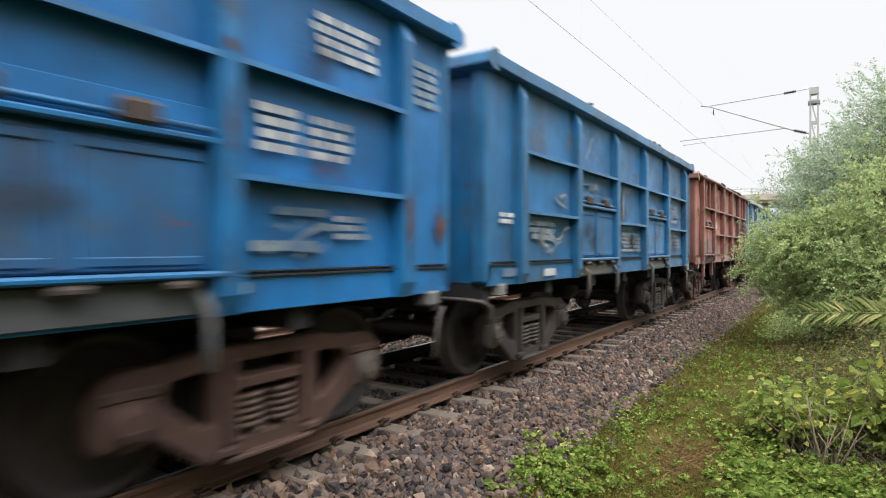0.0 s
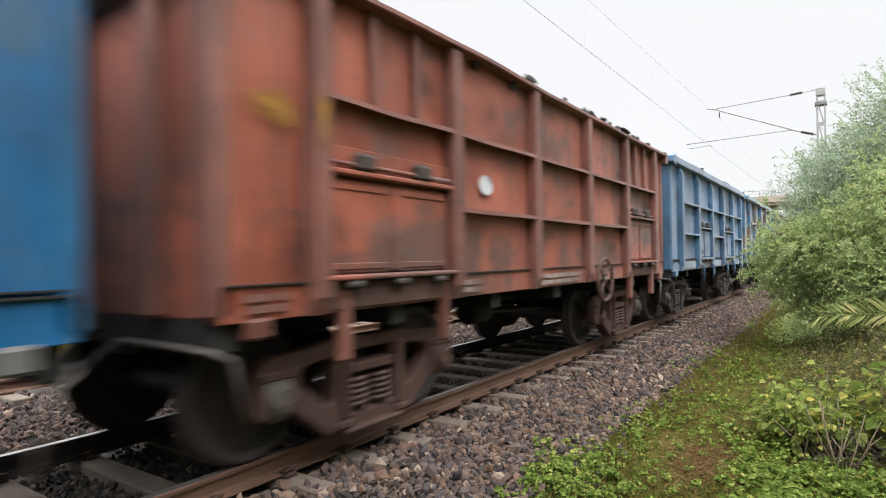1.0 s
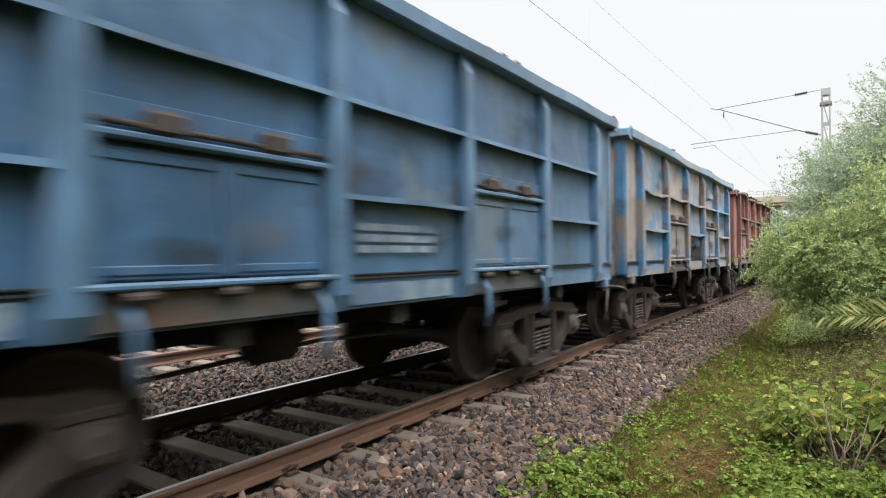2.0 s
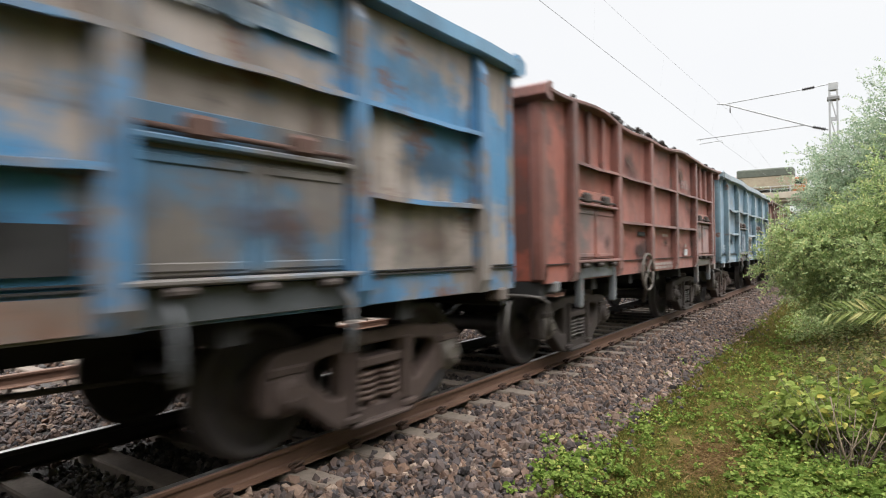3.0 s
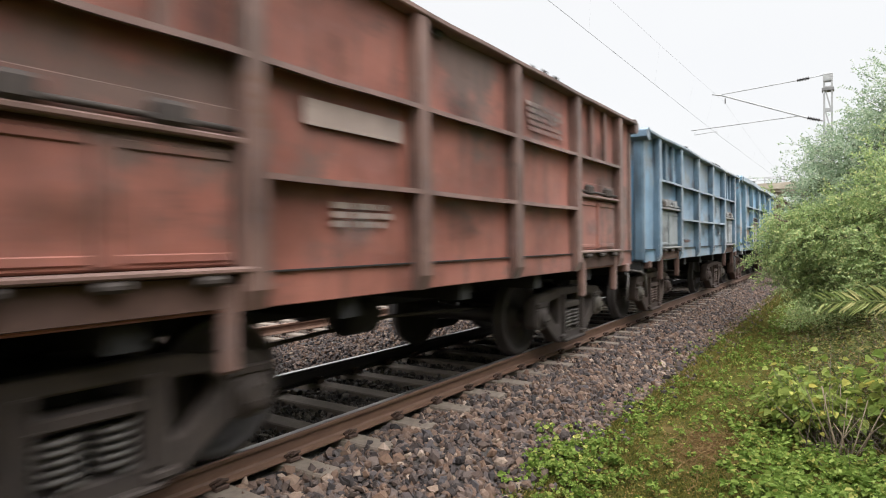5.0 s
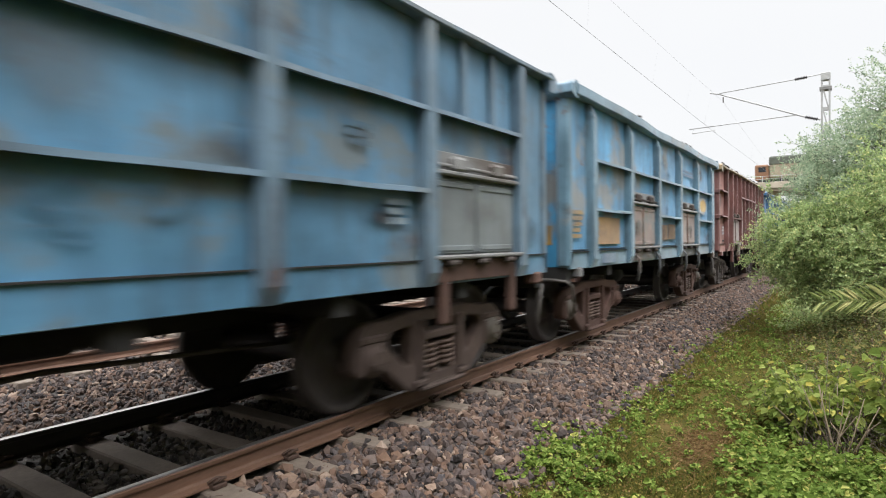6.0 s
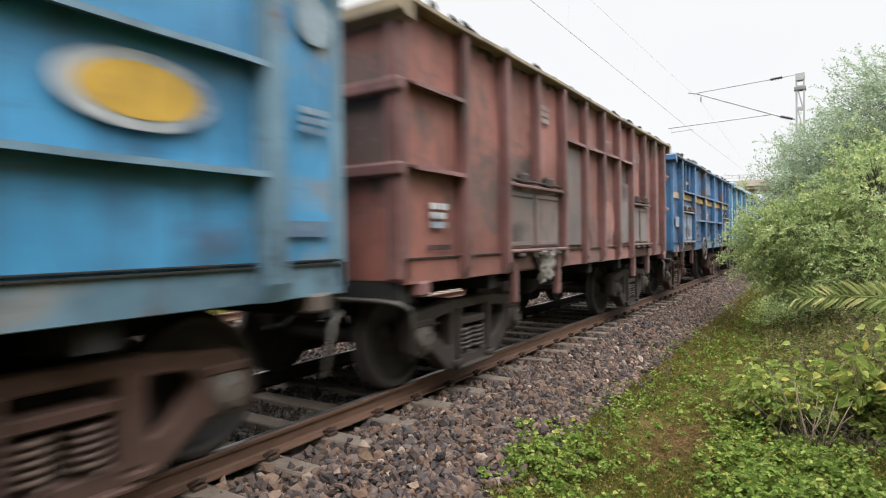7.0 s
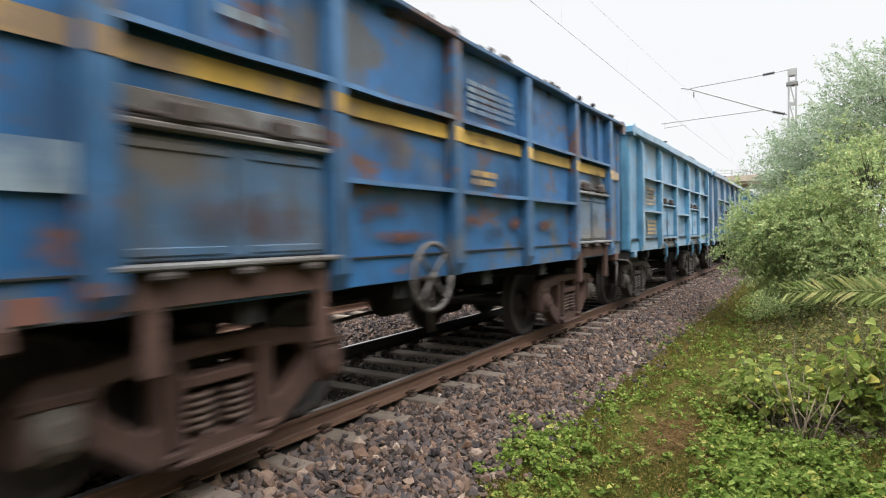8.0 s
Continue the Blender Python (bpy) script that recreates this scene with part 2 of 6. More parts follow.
M_TANGLE = islands("olive_weed_leaf", [(0.0, (0.055, 0.075, 0.022)), (0.4, (0.125, 0.145, 0.048)), (0.8, (0.205, 0.215, 0.078)), (1.0, (0.32, 0.27, 0.10))], 0.65, 0.4)
M_WEED = islands("bright_weed_leaf", [(0.0, (0.0935, 0.1512, 0.0276)), (0.5, (0.1736, 0.2480, 0.0502)), (0.85, (0.2671, 0.3389, 0.0853)), (1.0, (0.4274, 0.4054, 0.1191))], 0.6, 0.4)
M_SHRUB = islands("shrub_leaf", [(0.0, (0.1207, 0.1793, 0.0374)), (0.45, (0.2194, 0.2762, 0.0642)), (0.85, (0.3291, 0.3733, 0.1070)), (1.0, (0.5265, 0.4459, 0.1070))], 0.55, 0.45)
M_GRASS = islands("verge_grass", [(0.0, (0.0511, 0.0657, 0.0148)), (0.3, (0.0972, 0.1053, 0.0233)), (0.65, (0.1535, 0.1433, 0.0340)), (0.88, (0.2252, 0.1727, 0.0530)), (1.0, (0.3172, 0.1896, 0.0902))], 0.7, 0.3)
M_STRAW = islands("dry_straw", [(0.0, (0.13, 0.075, 0.032)), (0.6, (0.22, 0.14, 0.065)), (1.0, (0.33, 0.23, 0.12))], 0.8, 0.2)
M_FROND = islands("palm_leaflet", [(0.0, (0.1495, 0.1995, 0.0600)), (0.6, (0.2990, 0.3255, 0.1200)), (1.0, (0.4830, 0.4410, 0.2000))], 0.5, 0.3)
M_BARK = grainy("bark", (0.0620, 0.0465, 0.0310), (0.124, 0.0992, 0.0744), 20, 0.95, 0.6, 0.01, stretch=(1, 1, 0.3))
M_TWIG = grainy("dry_twig", (0.124, 0.0930, 0.0558), (0.205, 0.155, 0.0992), 30, 0.9, 0.3, 0.003)
M_DECK = grainy("bridge_concrete", (0.3902, 0.3360, 0.2607), (0.4987, 0.4445, 0.3587), 1.2, 0.9, 0.2, 0.02)
M_TARP = grainy("green_tarpaulin", (0.062, 0.072, 0.055), (0.095, 0.105, 0.082), 3, 0.8, 0.4, 0.03)
M_BOARD = grainy("beige_side_board", (0.24, 0.20, 0.14), (0.33, 0.28, 0.20), 3, 0.8, 0.2, 0.01)
M_ORANGE = plain("orange_paint", (0.384, 0.124, 0.0279), 0.55)
M_CAB = plain("brown_orange_cab", (0.20, 0.10, 0.05), 0.6)
M_APRON = paint("grey_apron", (0.062, 0.068, 0.074), (0.085, 0.062, 0.050), 0.45, rusty=0.5, dirt=0.4, seed=41)
M_SACK = plain("pale_plastic", (0.36, 0.33, 0.29), 0.5)
M_TYRE = plain("rubber", (0.0124, 0.0124, 0.0124), 0.8)
M_GLASS = plain("dark_glass", (0.0124, 0.0155, 0.0186), 0.1)


# ---- mesh helpers ----
def part(name, bm_or_mesh, material, parent=None, label=""):
    """One mesh object, in its thing's space; the material sits on the object, so that alike pieces share a mesh."""
    if isinstance(bm_or_mesh, bmesh.types.BMesh):
        me = bpy.data.meshes.new(name)
        bm_or_mesh.to_mesh(me)
        bm_or_mesh.free()
    else:
        me = bm_or_mesh
    mats = material if isinstance(material, (list, tuple)) else [material]
    while len(me.materials) < len(mats):
        me.materials.append(mats[len(me.materials)])
    ob = new(name, me)
    for slot, mat in zip(ob.material_slots, mats):
        slot.link = "OBJECT"
        slot.material = mat
    ob.parent = parent
    if label:
        tagged(ob, label)
    return ob


def box(bm, x0, x1, y0, y1, z0, z1, bev=0.0, mat=0):
    vs = [bm.verts.new((x, y, z)) for x in (x0, x1) for y in (y0, y1) for z in (z0, z1)]
    fs = [bm.faces.new([vs[i] for i in q]) for q in ((0, 1, 3, 2), (4, 6, 7, 5), (0, 4, 5, 1), (2, 3, 7, 6), (0, 2, 6, 4), (1, 5, 7, 3))]
    for f in fs:
        f.material_index = mat
    if bev:
        es = list({e for f in fs for e in f.edges})
        bmesh.ops.bevel(bm, geom=es, offset=bev, segments=1, affect="EDGES", profile=0.6)
    return bm


def prism(bm, pts, x0, x1, mat=0):
    """Outline in y, z pushed from x0 to x1."""
    a = [bm.verts.new((x0, y, z)) for y, z in pts]
    b = [bm.verts.new((x1, y, z)) for y, z in pts]
    k = len(pts)
    fs = [bm.faces.new(a), bm.faces.new(b[::-1])]
    fs += [bm.faces.new((a[i], b[i], b[(i + 1) % k], a[(i + 1) % k])) for i in range(k)]
    for f in fs:
        f.material_index = mat
    bmesh.ops.recalc_face_normals(bm, faces=fs)
    return bm


def lathe(bm, prof, cx, cy, cz, seg=28, axis="x", mat=0):
    """Profile of (along, radius) turned about the axis."""
    rings = []
    for s, r in prof:
        ring = []
        for i in range(seg):
            a = 2 * math.pi * i / seg
            p = (s, r * math.cos(a), r * math.sin(a)) if axis == "x" else ((r * math.cos(a), r * math.sin(a), s) if axis == "z" else (r * math.sin(a), s, r * math.cos(a)))
            ring.append(bm.verts.new((cx + p[0], cy + p[1], cz + p[2])))
        rings.append(ring)
    fs = []
    for p, q in zip(rings, rings[1:]):
        fs += [bm.faces.new((p[i], p[(i + 1) % seg], q[(i + 1) % seg], q[i])) for i in range(seg)]
    fs += [bm.faces.new(rings[0][::-1]), bm.faces.new(rings[-1])]
    for f in fs:
        f.material_index = mat
        f.smooth = True
    bmesh.ops.recalc_face_normals(bm, faces=fs)
    return bm


def tube(bm, pts, r0, r1=None, seg=8):
    r1 = r0 if r1 is None else r1
    rings = []
    for i, p in enumerate(pts):
        p = Vector(p)
        d = (Vector(pts[min(i + 1, len(pts) - 1)]) - Vector(pts[max(i - 1, 0)])).normalized()
        u = d.orthogonal().normalized()
        w = d.cross(u)
        r = r0 + (r1 - r0) * i / (len(pts) - 1)
        if rings:
            u = (prev - d * prev.dot(d)).normalized()
            w = d.cross(u)
        prev = u
        rings.append([bm.verts.new(p + (u * math.cos(2 * math.pi * k / seg) + w * math.sin(2 * math.pi * k / seg)) * r) for k in range(seg)])
    for a, b in zip(rings, rings[1:]):
        for k in range(seg):
            f = bm.faces.new((a[k], a[(k + 1) % seg], b[(k + 1) % seg], b[k]))
            f.smooth = True
    bm.faces.new(rings[0][::-1])
    bm.faces.new(rings[-1])
    return bm


def np_mesh(name, verts, faces, material, parent=None, label="", kind="", category=""):
    me = bpy.data.meshes.new(name)
    k = faces.shape[1]
    me.vertices.add(len(verts))
    me.vertices.foreach_set("co", np.ascontiguousarray(verts, dtype=np.float32).ravel())
    me.loops.add(faces.size)
    me.loops.foreach_set("vertex_index", np.ascontiguousarray(faces, dtype=np.int32).ravel())
    me.polygons.add(len(faces))
    me.polygons.foreach_set("loop_start", np.arange(0, faces.size, k, dtype=np.int32))
    me.update(calc_edges=True)
    me.polygons.foreach_set("use_smooth", np.zeros(len(faces), dtype=bool))
    me.materials.append(material)
    ob = new(name, me)
    ob.parent = parent
    return tagged(ob, label, category, "", kind)


rng = np.random.default_rng(7)

# ---- ground: one sheet, shaped across the line ----
PROFILE = [(-1500, -1.0), (-60, -1.0), (-14, -0.95), (-9.2, -0.85), (-7.6, -0.30), (-6.2, -0.27), (-2.0, -0.27), (-1.2, -0.262), (1.0, -0.255), (1.25, -0.235), (1.62, -0.262), (2.3, -0.47), (2.8, -0.52), (4.0, -0.55), (6.0, -0.5), (9.0, -0.35), (14.0, -0.2), (60.0, 0.0), (1500, 0.0)]


def ground_z(x):
    return np.interp(x, [p[0] for p in PROFILE], [p[1] for p in PROFILE])


def build_ground():
    xs = sorted({p[0] for p in PROFILE} | set(np.round(np.arange(1.7, 8.0, 0.25), 2).tolist()))
    ys = [-400, -60, -20] + np.round(np.arange(-6, 30, 0.5), 2).tolist() + [35, 45, 60, 100, 300, 3000]
    nx = len(xs)
    vs = np.array([(x, y, float(ground_z(x)) + (0.045 * noise.noise((x * 0.9, y * 0.9, 0)) if 2.2 < x < 9 else 0)) for y in ys for x in xs])
    fs = np.array([(j * nx + i, j * nx + i + 1, (j + 1) * nx + i + 1, (j + 1) * nx + i) for j in range(len(ys) - 1) for i in range(nx - 1)])
    g = np_mesh("ground", vs, fs, M_EARTH, None, "grassy earth verge beside the railway line", "structure", "ground")
    g.data.materials.append(M_BED)
    mid = np.array([(vs[f[0]][0] + vs[f[1]][0]) / 2 for f in fs])
    g.data.polygons.foreach_set("material_index", ((mid > -8.6) & (mid < 2.25)).astype(np.int32))
    g.data.polygons.foreach_set("use_smooth", np.ones(len(fs), dtype=bool))


build_ground()

# ---- tracks ----
GAUGE_C = 0.875
PITCH = 0.645
TRACK2 = -5.22


def rail_mesh(y0, y1):
    bm = bmesh.new()
    half = [(0.075, -0.172), (0.075, -0.160), (0.020, -0.146), (0.0085, -0.13), (0.0085, -0.05), (0.034, -0.038), (0.0365, -0.012), (0.030, -0.003), (0.018, 0.0)]
    out = half + [(-x, z) for x, z in half[::-1]]
    a = [bm.verts.new((x, y0, z)) for x, z in out]
    b = [bm.verts.new((x, y1, z)) for x, z in out]
    k = len(out)
    for i in range(k):
        f = bm.faces.new((a[i], a[(i + 1) % k], b[(i + 1) % k], b[i]))
        f.material_index = 1 if i in (7, 8, 9) else 0
    bm.faces.new(a[::-1])
    bm.faces.new(b)
    bmesh.ops.recalc_face_normals(bm, faces=bm.faces)
    me = bpy.data.meshes.new("rail")
    bm.to_mesh(me)
    bm.free()
    return me


RAIL = rail_mesh(-40, 400)
for name, cx, mats in (("track_main", 0.0, [M_RAIL, M_RAILTOP]), ("track_second", TRACK2, [M_RAIL, M_RAIL])):
    tr = tagged(new(name), "broad-gauge railway track on concrete sleepers in ballast", "track", "", "structure")
    for s in (-1, 1):
        inner = name == "track_main" and s < 0
        r = part("rail", RAIL, [M_SHADERAIL, mats[1]] if inner else mats, tr, "oily steel rail, coloured dark for the shade under the wagons" if inner else "rust-brown steel rail")
        r.location = (cx + s * GAUGE_C, 0, 0)


def sleeper_mesh():
    bm = bmesh.new()
    box(bm, -1.375, 1.375, -0.105, 0.105, -0.36, -0.185, 0.012)
    for v in bm.verts:
        if abs(v.co.x) < 0.5 and v.co.z > -0.25:
            v.co.z -= 0.03
        if v.co.z < -0.3:
            v.co.y *= 1.25
    me = bpy.data.meshes.new("sleeper")
    bm.to_mesh(me)
    bm.free()
    return me


def clip_mesh(s):
    bm = bmesh.new()
    box(bm, s * 0.045, s * 0.125, -0.055, 0.055, -0.186, -0.150, 0.008)
    tube(bm, [(s * 0.06, -0.06, -0.142), (s * 0.075, 0.0, -0.118), (s * 0.06, 0.06, -0.142), (s * 0.105, 0.05, -0.125), (s * 0.125, 0.0, -0.115), (s * 0.105, -0.05, -0.14)], 0.011, seg=6)
    me = bpy.data.meshes.new("rail_clip")
    bm.to_mesh(me)
    bm.free()
    return me


SLEEPER, CLIPS = sleeper_mesh(), {1: clip_mesh(1), -1: clip_mesh(-1)}
SLEEPER_Y0 = 3.737


def lay_sleepers(track, cx, first, last, clips):
    for k in range(first, last):
        y = SLEEPER_Y0 + PITCH * k
        s = part("sleeper", SLEEPER, M_SLEEPER, track)
        s.location = (cx + random.uniform(-0.02, 0.02), y + random.uniform(-0.012, 0.012), random.uniform(-0.006, 0.004))
        s.rotation_euler = (0, 0, radians(random.uniform(-0.5, 0.5)))
        if clips:
            for side in (-1, 1):
                for c in (-1, 1):
                    q = part("rail_clip", CLIPS[c], M_CLIP, track)
                    q.location = (cx + side * GAUGE_C, y, 0)


# ---- ballast: broken stone, each a rough solid ----
ICO = np.array([(0, 0, 1), *[(0.894 * math.cos(a), 0.894 * math.sin(a), 0.447) for a in np.arange(5) * 2 * math.pi / 5], *[(0.894 * math.cos(a), 0.894 * math.sin(a), -0.447) for a in (np.arange(5) + 0.5) * 2 * math.pi / 5], (0, 0, -1)])
ICO_F = np.array([(0, 1 + i, 1 + (i + 1) % 5) for i in range(5)] + [(1 + i, 6 + i, 1 + (i + 1) % 5) for i in range(5)] + [(1 + (i + 1) % 5, 6 + i, 6 + (i + 1) % 5) for i in range(5)] + [(11, 6 + (i + 1) % 5, 6 + i) for i in range(5)])


def random_turns(k):
    q = rng.normal(size=(k, 4))
    q /= np.linalg.norm(q, axis=1)[:, None]
    w, x, y, z = q.T
    return np.stack([np.stack([1 - 2 * (y * y + z * z), 2 * (x * y - z * w), 2 * (x * z + y * w)], 1), np.stack([2 * (x * y + z * w), 1 - 2 * (x * x + z * z), 2 * (y * z - x * w)], 1), np.stack([2 * (x * z - y * w), 2 * (y * z + x * w), 1 - 2 * (x * x + y * y)], 1)], 1)


def stones(name, x, y, z, size, material, label):
    k = len(x)
    v = ICO[None] * rng.uniform(0.50, 1.25, size=(k, 12, 1))
    v = v * (size[:, None] * rng.uniform(0.5, 1.35, size=(k, 3)))[:, None, :]
    v = np.einsum("kij,knj->kni", random_turns(k), v)
    v += np.stack([x, y, z], 1)[:, None, :]
    f = ICO_F[None] + (np.arange(k) * 12)[:, None, None]
    return np_mesh(name, v.reshape(-1, 3), f.reshape(-1, 3), material, None, label, "stuff", "ballast")


def scatter_ballast():
    def field(count, x0, x1, ya, yb, lo, hi, lift=0.012, power=1.0):
        x = rng.uniform(x0, x1, count)
        y = ya + (yb - ya) * rng.uniform(0, 1, count) ** power
        s = rng.uniform(lo, hi, count) * (1 + 0.25 * (rng.uniform(size=count) > 0.9))
        return x, y, ground_z(x) + lift + rng.uniform(-0.018, 0.028, count), s
    # shoulder beside the near rail: dense close by, coarser further off; frays out into the grass
    a = field(10500, 0.98, 2.42, 1.2, 10, 0.020, 0.052)
    b = field(11500, 0.98, 2.42, 10, 26, 0.026, 0.054)
    c = field(7000, 0.98, 2.42, 26, 75, 0.04, 0.07)
    e = field(900, 2.2, 2.75, 1.2, 26, 0.02, 0.036)
    g = field(4500, 0.98, 2.42, -8, 1.2, 0.024, 0.046)
    cat = [np.concatenate(q) for q in zip(a, b, c, e, g)]
    keep = ~((cat[0] < 1.40) & (np.abs((cat[1] - SLEEPER_Y0 + PITCH / 2) % PITCH - PITCH / 2) < 0.115) & (rng.uniform(size=len(cat[0])) > 0.32))
    stones("ballast_shoulder", *[q[keep] for q in cat], M_STONE, "loose grey and pinkish broken stone ballast shoulder")
    a = field(8000, -0.8, 0.8, 0.5, 12, 0.02, 0.042)
    b = field(5000, -0.8, 0.8, 12, 40, 0.03, 0.05)
    c = field(3500, -0.8, 0.8, -8, 0.5, 0.024, 0.046)
    cat = [np.concatenate(q) for q in zip(a, b, c)]
    keep = ~((np.abs((cat[1] - SLEEPER_Y0 + PITCH / 2) % PITCH - PITCH / 2) < 0.11) & (rng.uniform(size=len(cat[0])) > 0.06))
    stones("ballast_between_rails", *[q[keep] for q in cat], M_STONE_DARK, "oil-darkened stone ballast between the rails")
    a = field(14000, -4.3, -0.95, 1.0, 16, 0.022, 0.045)
    b = field(6000, -8.2, -4.3, 1.0, 22, 0.028, 0.05)
    c = field(5000, -5.0, -0.95, 16, 45, 0.04, 0.06)
    e = field(6000, -8.2, -0.95, -8, 1.0, 0.03, 0.05)
    cat = [np.concatenate(q) for q in zip(a, b, c, e)]
    stones("ballast_between_tracks", *cat, M_STONE, "loose broken stone ballast between two tracks")


scatter_ballast()

# ---- wagons ----
LENGTH, SIDE, SHEET = 10.0, 1.62, 1.50
PITCH_W, SPEED, START = 10.78, 14.044, -0.40
MESHES = {}


def cached(key, build):
    if key not in MESHES:
        bm = bmesh.new()
        build(bm)
        bmesh.ops.recalc_face_normals(bm, faces=bm.faces)
        me = bpy.data.meshes.new(key[0])
        bm.to_mesh(me)
        bm.free()
        MESHES[key] = me
    return MESHES[key]


KINDS = {
    # posts, top height, door panels, rail heights
    "A": dict(posts=(-4.3, -2.58, -0.86, 0.86, 2.58, 4.3), top=3.54, doors=(1, 3), rails=(1.92, 2.61)),
    "B": dict(posts=(-4.25, -2.55, -0.85, 0.85, 2.55, 4.25), top=3.45, doors=(0, 4), rails=(1.92, 2.62)),
    "C": dict(posts=(-4.05, -3.15, -2.3, -1.42, -0.55, 0.3, 1.12, 1.97, 2.85, 3.7, 4.5), top=3.56, doors=(1, 7), rails=(2.11, 2.83)),
}


def post_mesh(bm, y, s, top, w=0.16, foot=1.10, straight=False):
    # pressed channel: wide at the foot, sloping in at the head
    x0, x1 = s * (SHEET - 0.01), s * SIDE
    prof = [(x0, foot), (s * (SIDE - 0.05), foot), (x1, foot + 0.12), (x1, top - 0.34), (s * (SIDE - 0.07), top - 0.16), (x0, top - 0.14)]
    if straight:
        prof[3:] = [(x1, top - 0.07), (x0, top - 0.065)]
    a = [bm.verts.new((x, y - w / 2 * (1.25 if z < 1.3 else 1.0), z)) for x, z in prof]
    b = [bm.verts.new((x, y + w / 2 * (1.25 if z < 1.3 else 1.0), z)) for x, z in prof]
    k = len(prof)
    fs = [bm.faces.new(a), bm.faces.new(b[::-1])] + [bm.faces.new((a[i], b[i], b[(i + 1) % k], a[(i + 1) % k])) for i in range(k)]
    es = [e for f in fs[:2] for e in f.edges if abs(e.verts[0].co.x) > SHEET + 0.02 and abs(e.verts[1].co.x) > SHEET + 0.02]
    bmesh.ops.bevel(bm, geom=es, offset=0.018, segments=2, affect="EDGES")


def sheet_mesh(bm, s, top, dents):
    # side sheet between floor and coping, gently bulged and dented by loading
    ys, zs = np.linspace(-LENGTH / 2, LENGTH / 2, 61), np.linspace(1.26, top - 0.03, 13)
    grid = {}
    for layer in (0, 1):
        for i, y in enumerate(ys):
            for j, z in enumerate(zs):
                d = 0.022 * noise.noise((y * 1.1 + dents * 9, z * 1.3, dents)) if 0 < j < 12 else 0
                grid[layer, i, j] = bm.verts.new((s * (SHEET - 0.012 * (1 - layer) + d), y, z))
    for layer in (0, 1):
        for i in range(60):
            for j in range(12):
                f = bm.faces.new([grid[layer, i, j], grid[layer, i + 1, j], grid[layer, i + 1, j + 1], grid[layer, i, j + 1]])
                f.smooth = True


def coping_mesh(bm, s, top, bent, deep):
    ys = np.linspace(-LENGTH / 2 - 0.01, LENGTH / 2 + 0.01, 41)
    rings = []
    for y in ys:
        dz = bent * 0.05 * noise.noise((y * 0.8, bent * 3.3, 1.7))
        dx = bent * 0.05 * noise.noise((y * 0.7, 8.1, bent * 2.1))
        rings.append([bm.verts.new((s * (x + dx), y, z + dz)) for x, z in ((SHEET - 0.03, top - deep), (SIDE + 0.01, top - deep), (SIDE + 0.02, top - deep + 0.01), (SIDE + 0.02, top - 0.02), (SIDE - 0.01, top), (SHEET - 0.03, top))])
    for p, q in zip(rings, rings[1:]):
        for k in range(6):
            bm.faces.new((p[k], p[(k + 1) % 6], q[(k + 1) % 6], q[k]))
    bm.faces.new(rings[0])
    bm.faces.new(rings[-1][::-1])


def ledge_mesh(bm, y0, y1, z, s, sag):
    # angle-iron stiffener between two posts: a thin shelf with a lip
    seg = 12
    rings = []
    # the worst wagons have ledges sagged by loading and kinked at one place
    soft = 0.6 if sag >= 5 else 0.10
    pick = noise.noise((y0 * 2.7, z * 3.1, sag * 1.9))
    kink = 0.5 + 0.6 * noise.noise((y0 * 5.1, z * 2.3, sag))
    for i in range(seg + 1):
        u = i / seg
        y = y0 + (y1 - y0) * u
        d = soft * (-0.055 * math.sin(math.pi * u) * max(0.2, 0.5 + 1.6 * pick) + 0.05 * abs(pick) * max(0, 1 - abs(u - kink) / 0.14) + 0.02 * noise.noise((y * 2.3, z * 5, sag * 7.7))) * min(1, 6 * u, 6 * (1 - u)) + 0.010 * noise.noise((y * 1.3, z * 5, sag * 7.7))
        rings.append([bm.verts.new((s * x, y, zz + d)) for x, zz in ((SHEET - 0.005, z + 0.035), (SIDE - 0.004, z + 0.018), (SIDE, z - 0.022), (SIDE - 0.014, z - 0.022), (SIDE - 0.018, z + 0.006), (SHEET - 0.005, z + 0.012))])
    for p, q in zip(rings, rings[1:]):
        for k in range(6):
            bm.faces.new((p[k], p[(k + 1) % 6], q[(k + 1) % 6], q[k]))
    bm.faces.new(rings[0])
    bm.faces.new(rings[-1][::-1])


def leaf_mesh(bm, a, b, s):
    half_box(bm, s, SHEET + 0.006, SHEET + 0.04, a, b, 1.37, 2.06, 0.012)
    half_box(bm, s, SHEET + 0.03, SHEET + 0.052, a + 0.04, b - 0.04, 1.40, 1.45, 0.006)
    half_box(bm, s, SHEET + 0.03, SHEET + 0.052, a + 0.04, b - 0.04, 1.98, 2.03, 0.006)


def half_box(bm, s, xa, xb, y0, y1, z0, z1, bev=0.0):
    box(bm, min(s * xa, s * xb), max(s * xa, s * xb), y0, y1, z0, z1, bev)


def rounded(pts, r, steps=3):
    """Corners of a closed outline replaced by short arcs."""
    out = []
    for k, p in enumerate(pts):
        p = Vector(p)
        a, b = Vector(pts[k - 1]) - p, Vector(pts[(k + 1) % len(pts)]) - p
        ra, rb = min(r, a.length * 0.45), min(r, b.length * 0.45)
        u, v = p + a.normalized() * ra, p + b.normalized() * rb
        for q in range(steps + 1):
            f = q / steps
            out.append(tuple(u * (1 - f) ** 2 + p * 2 * f * (1 - f) + v * f * f))
    return out


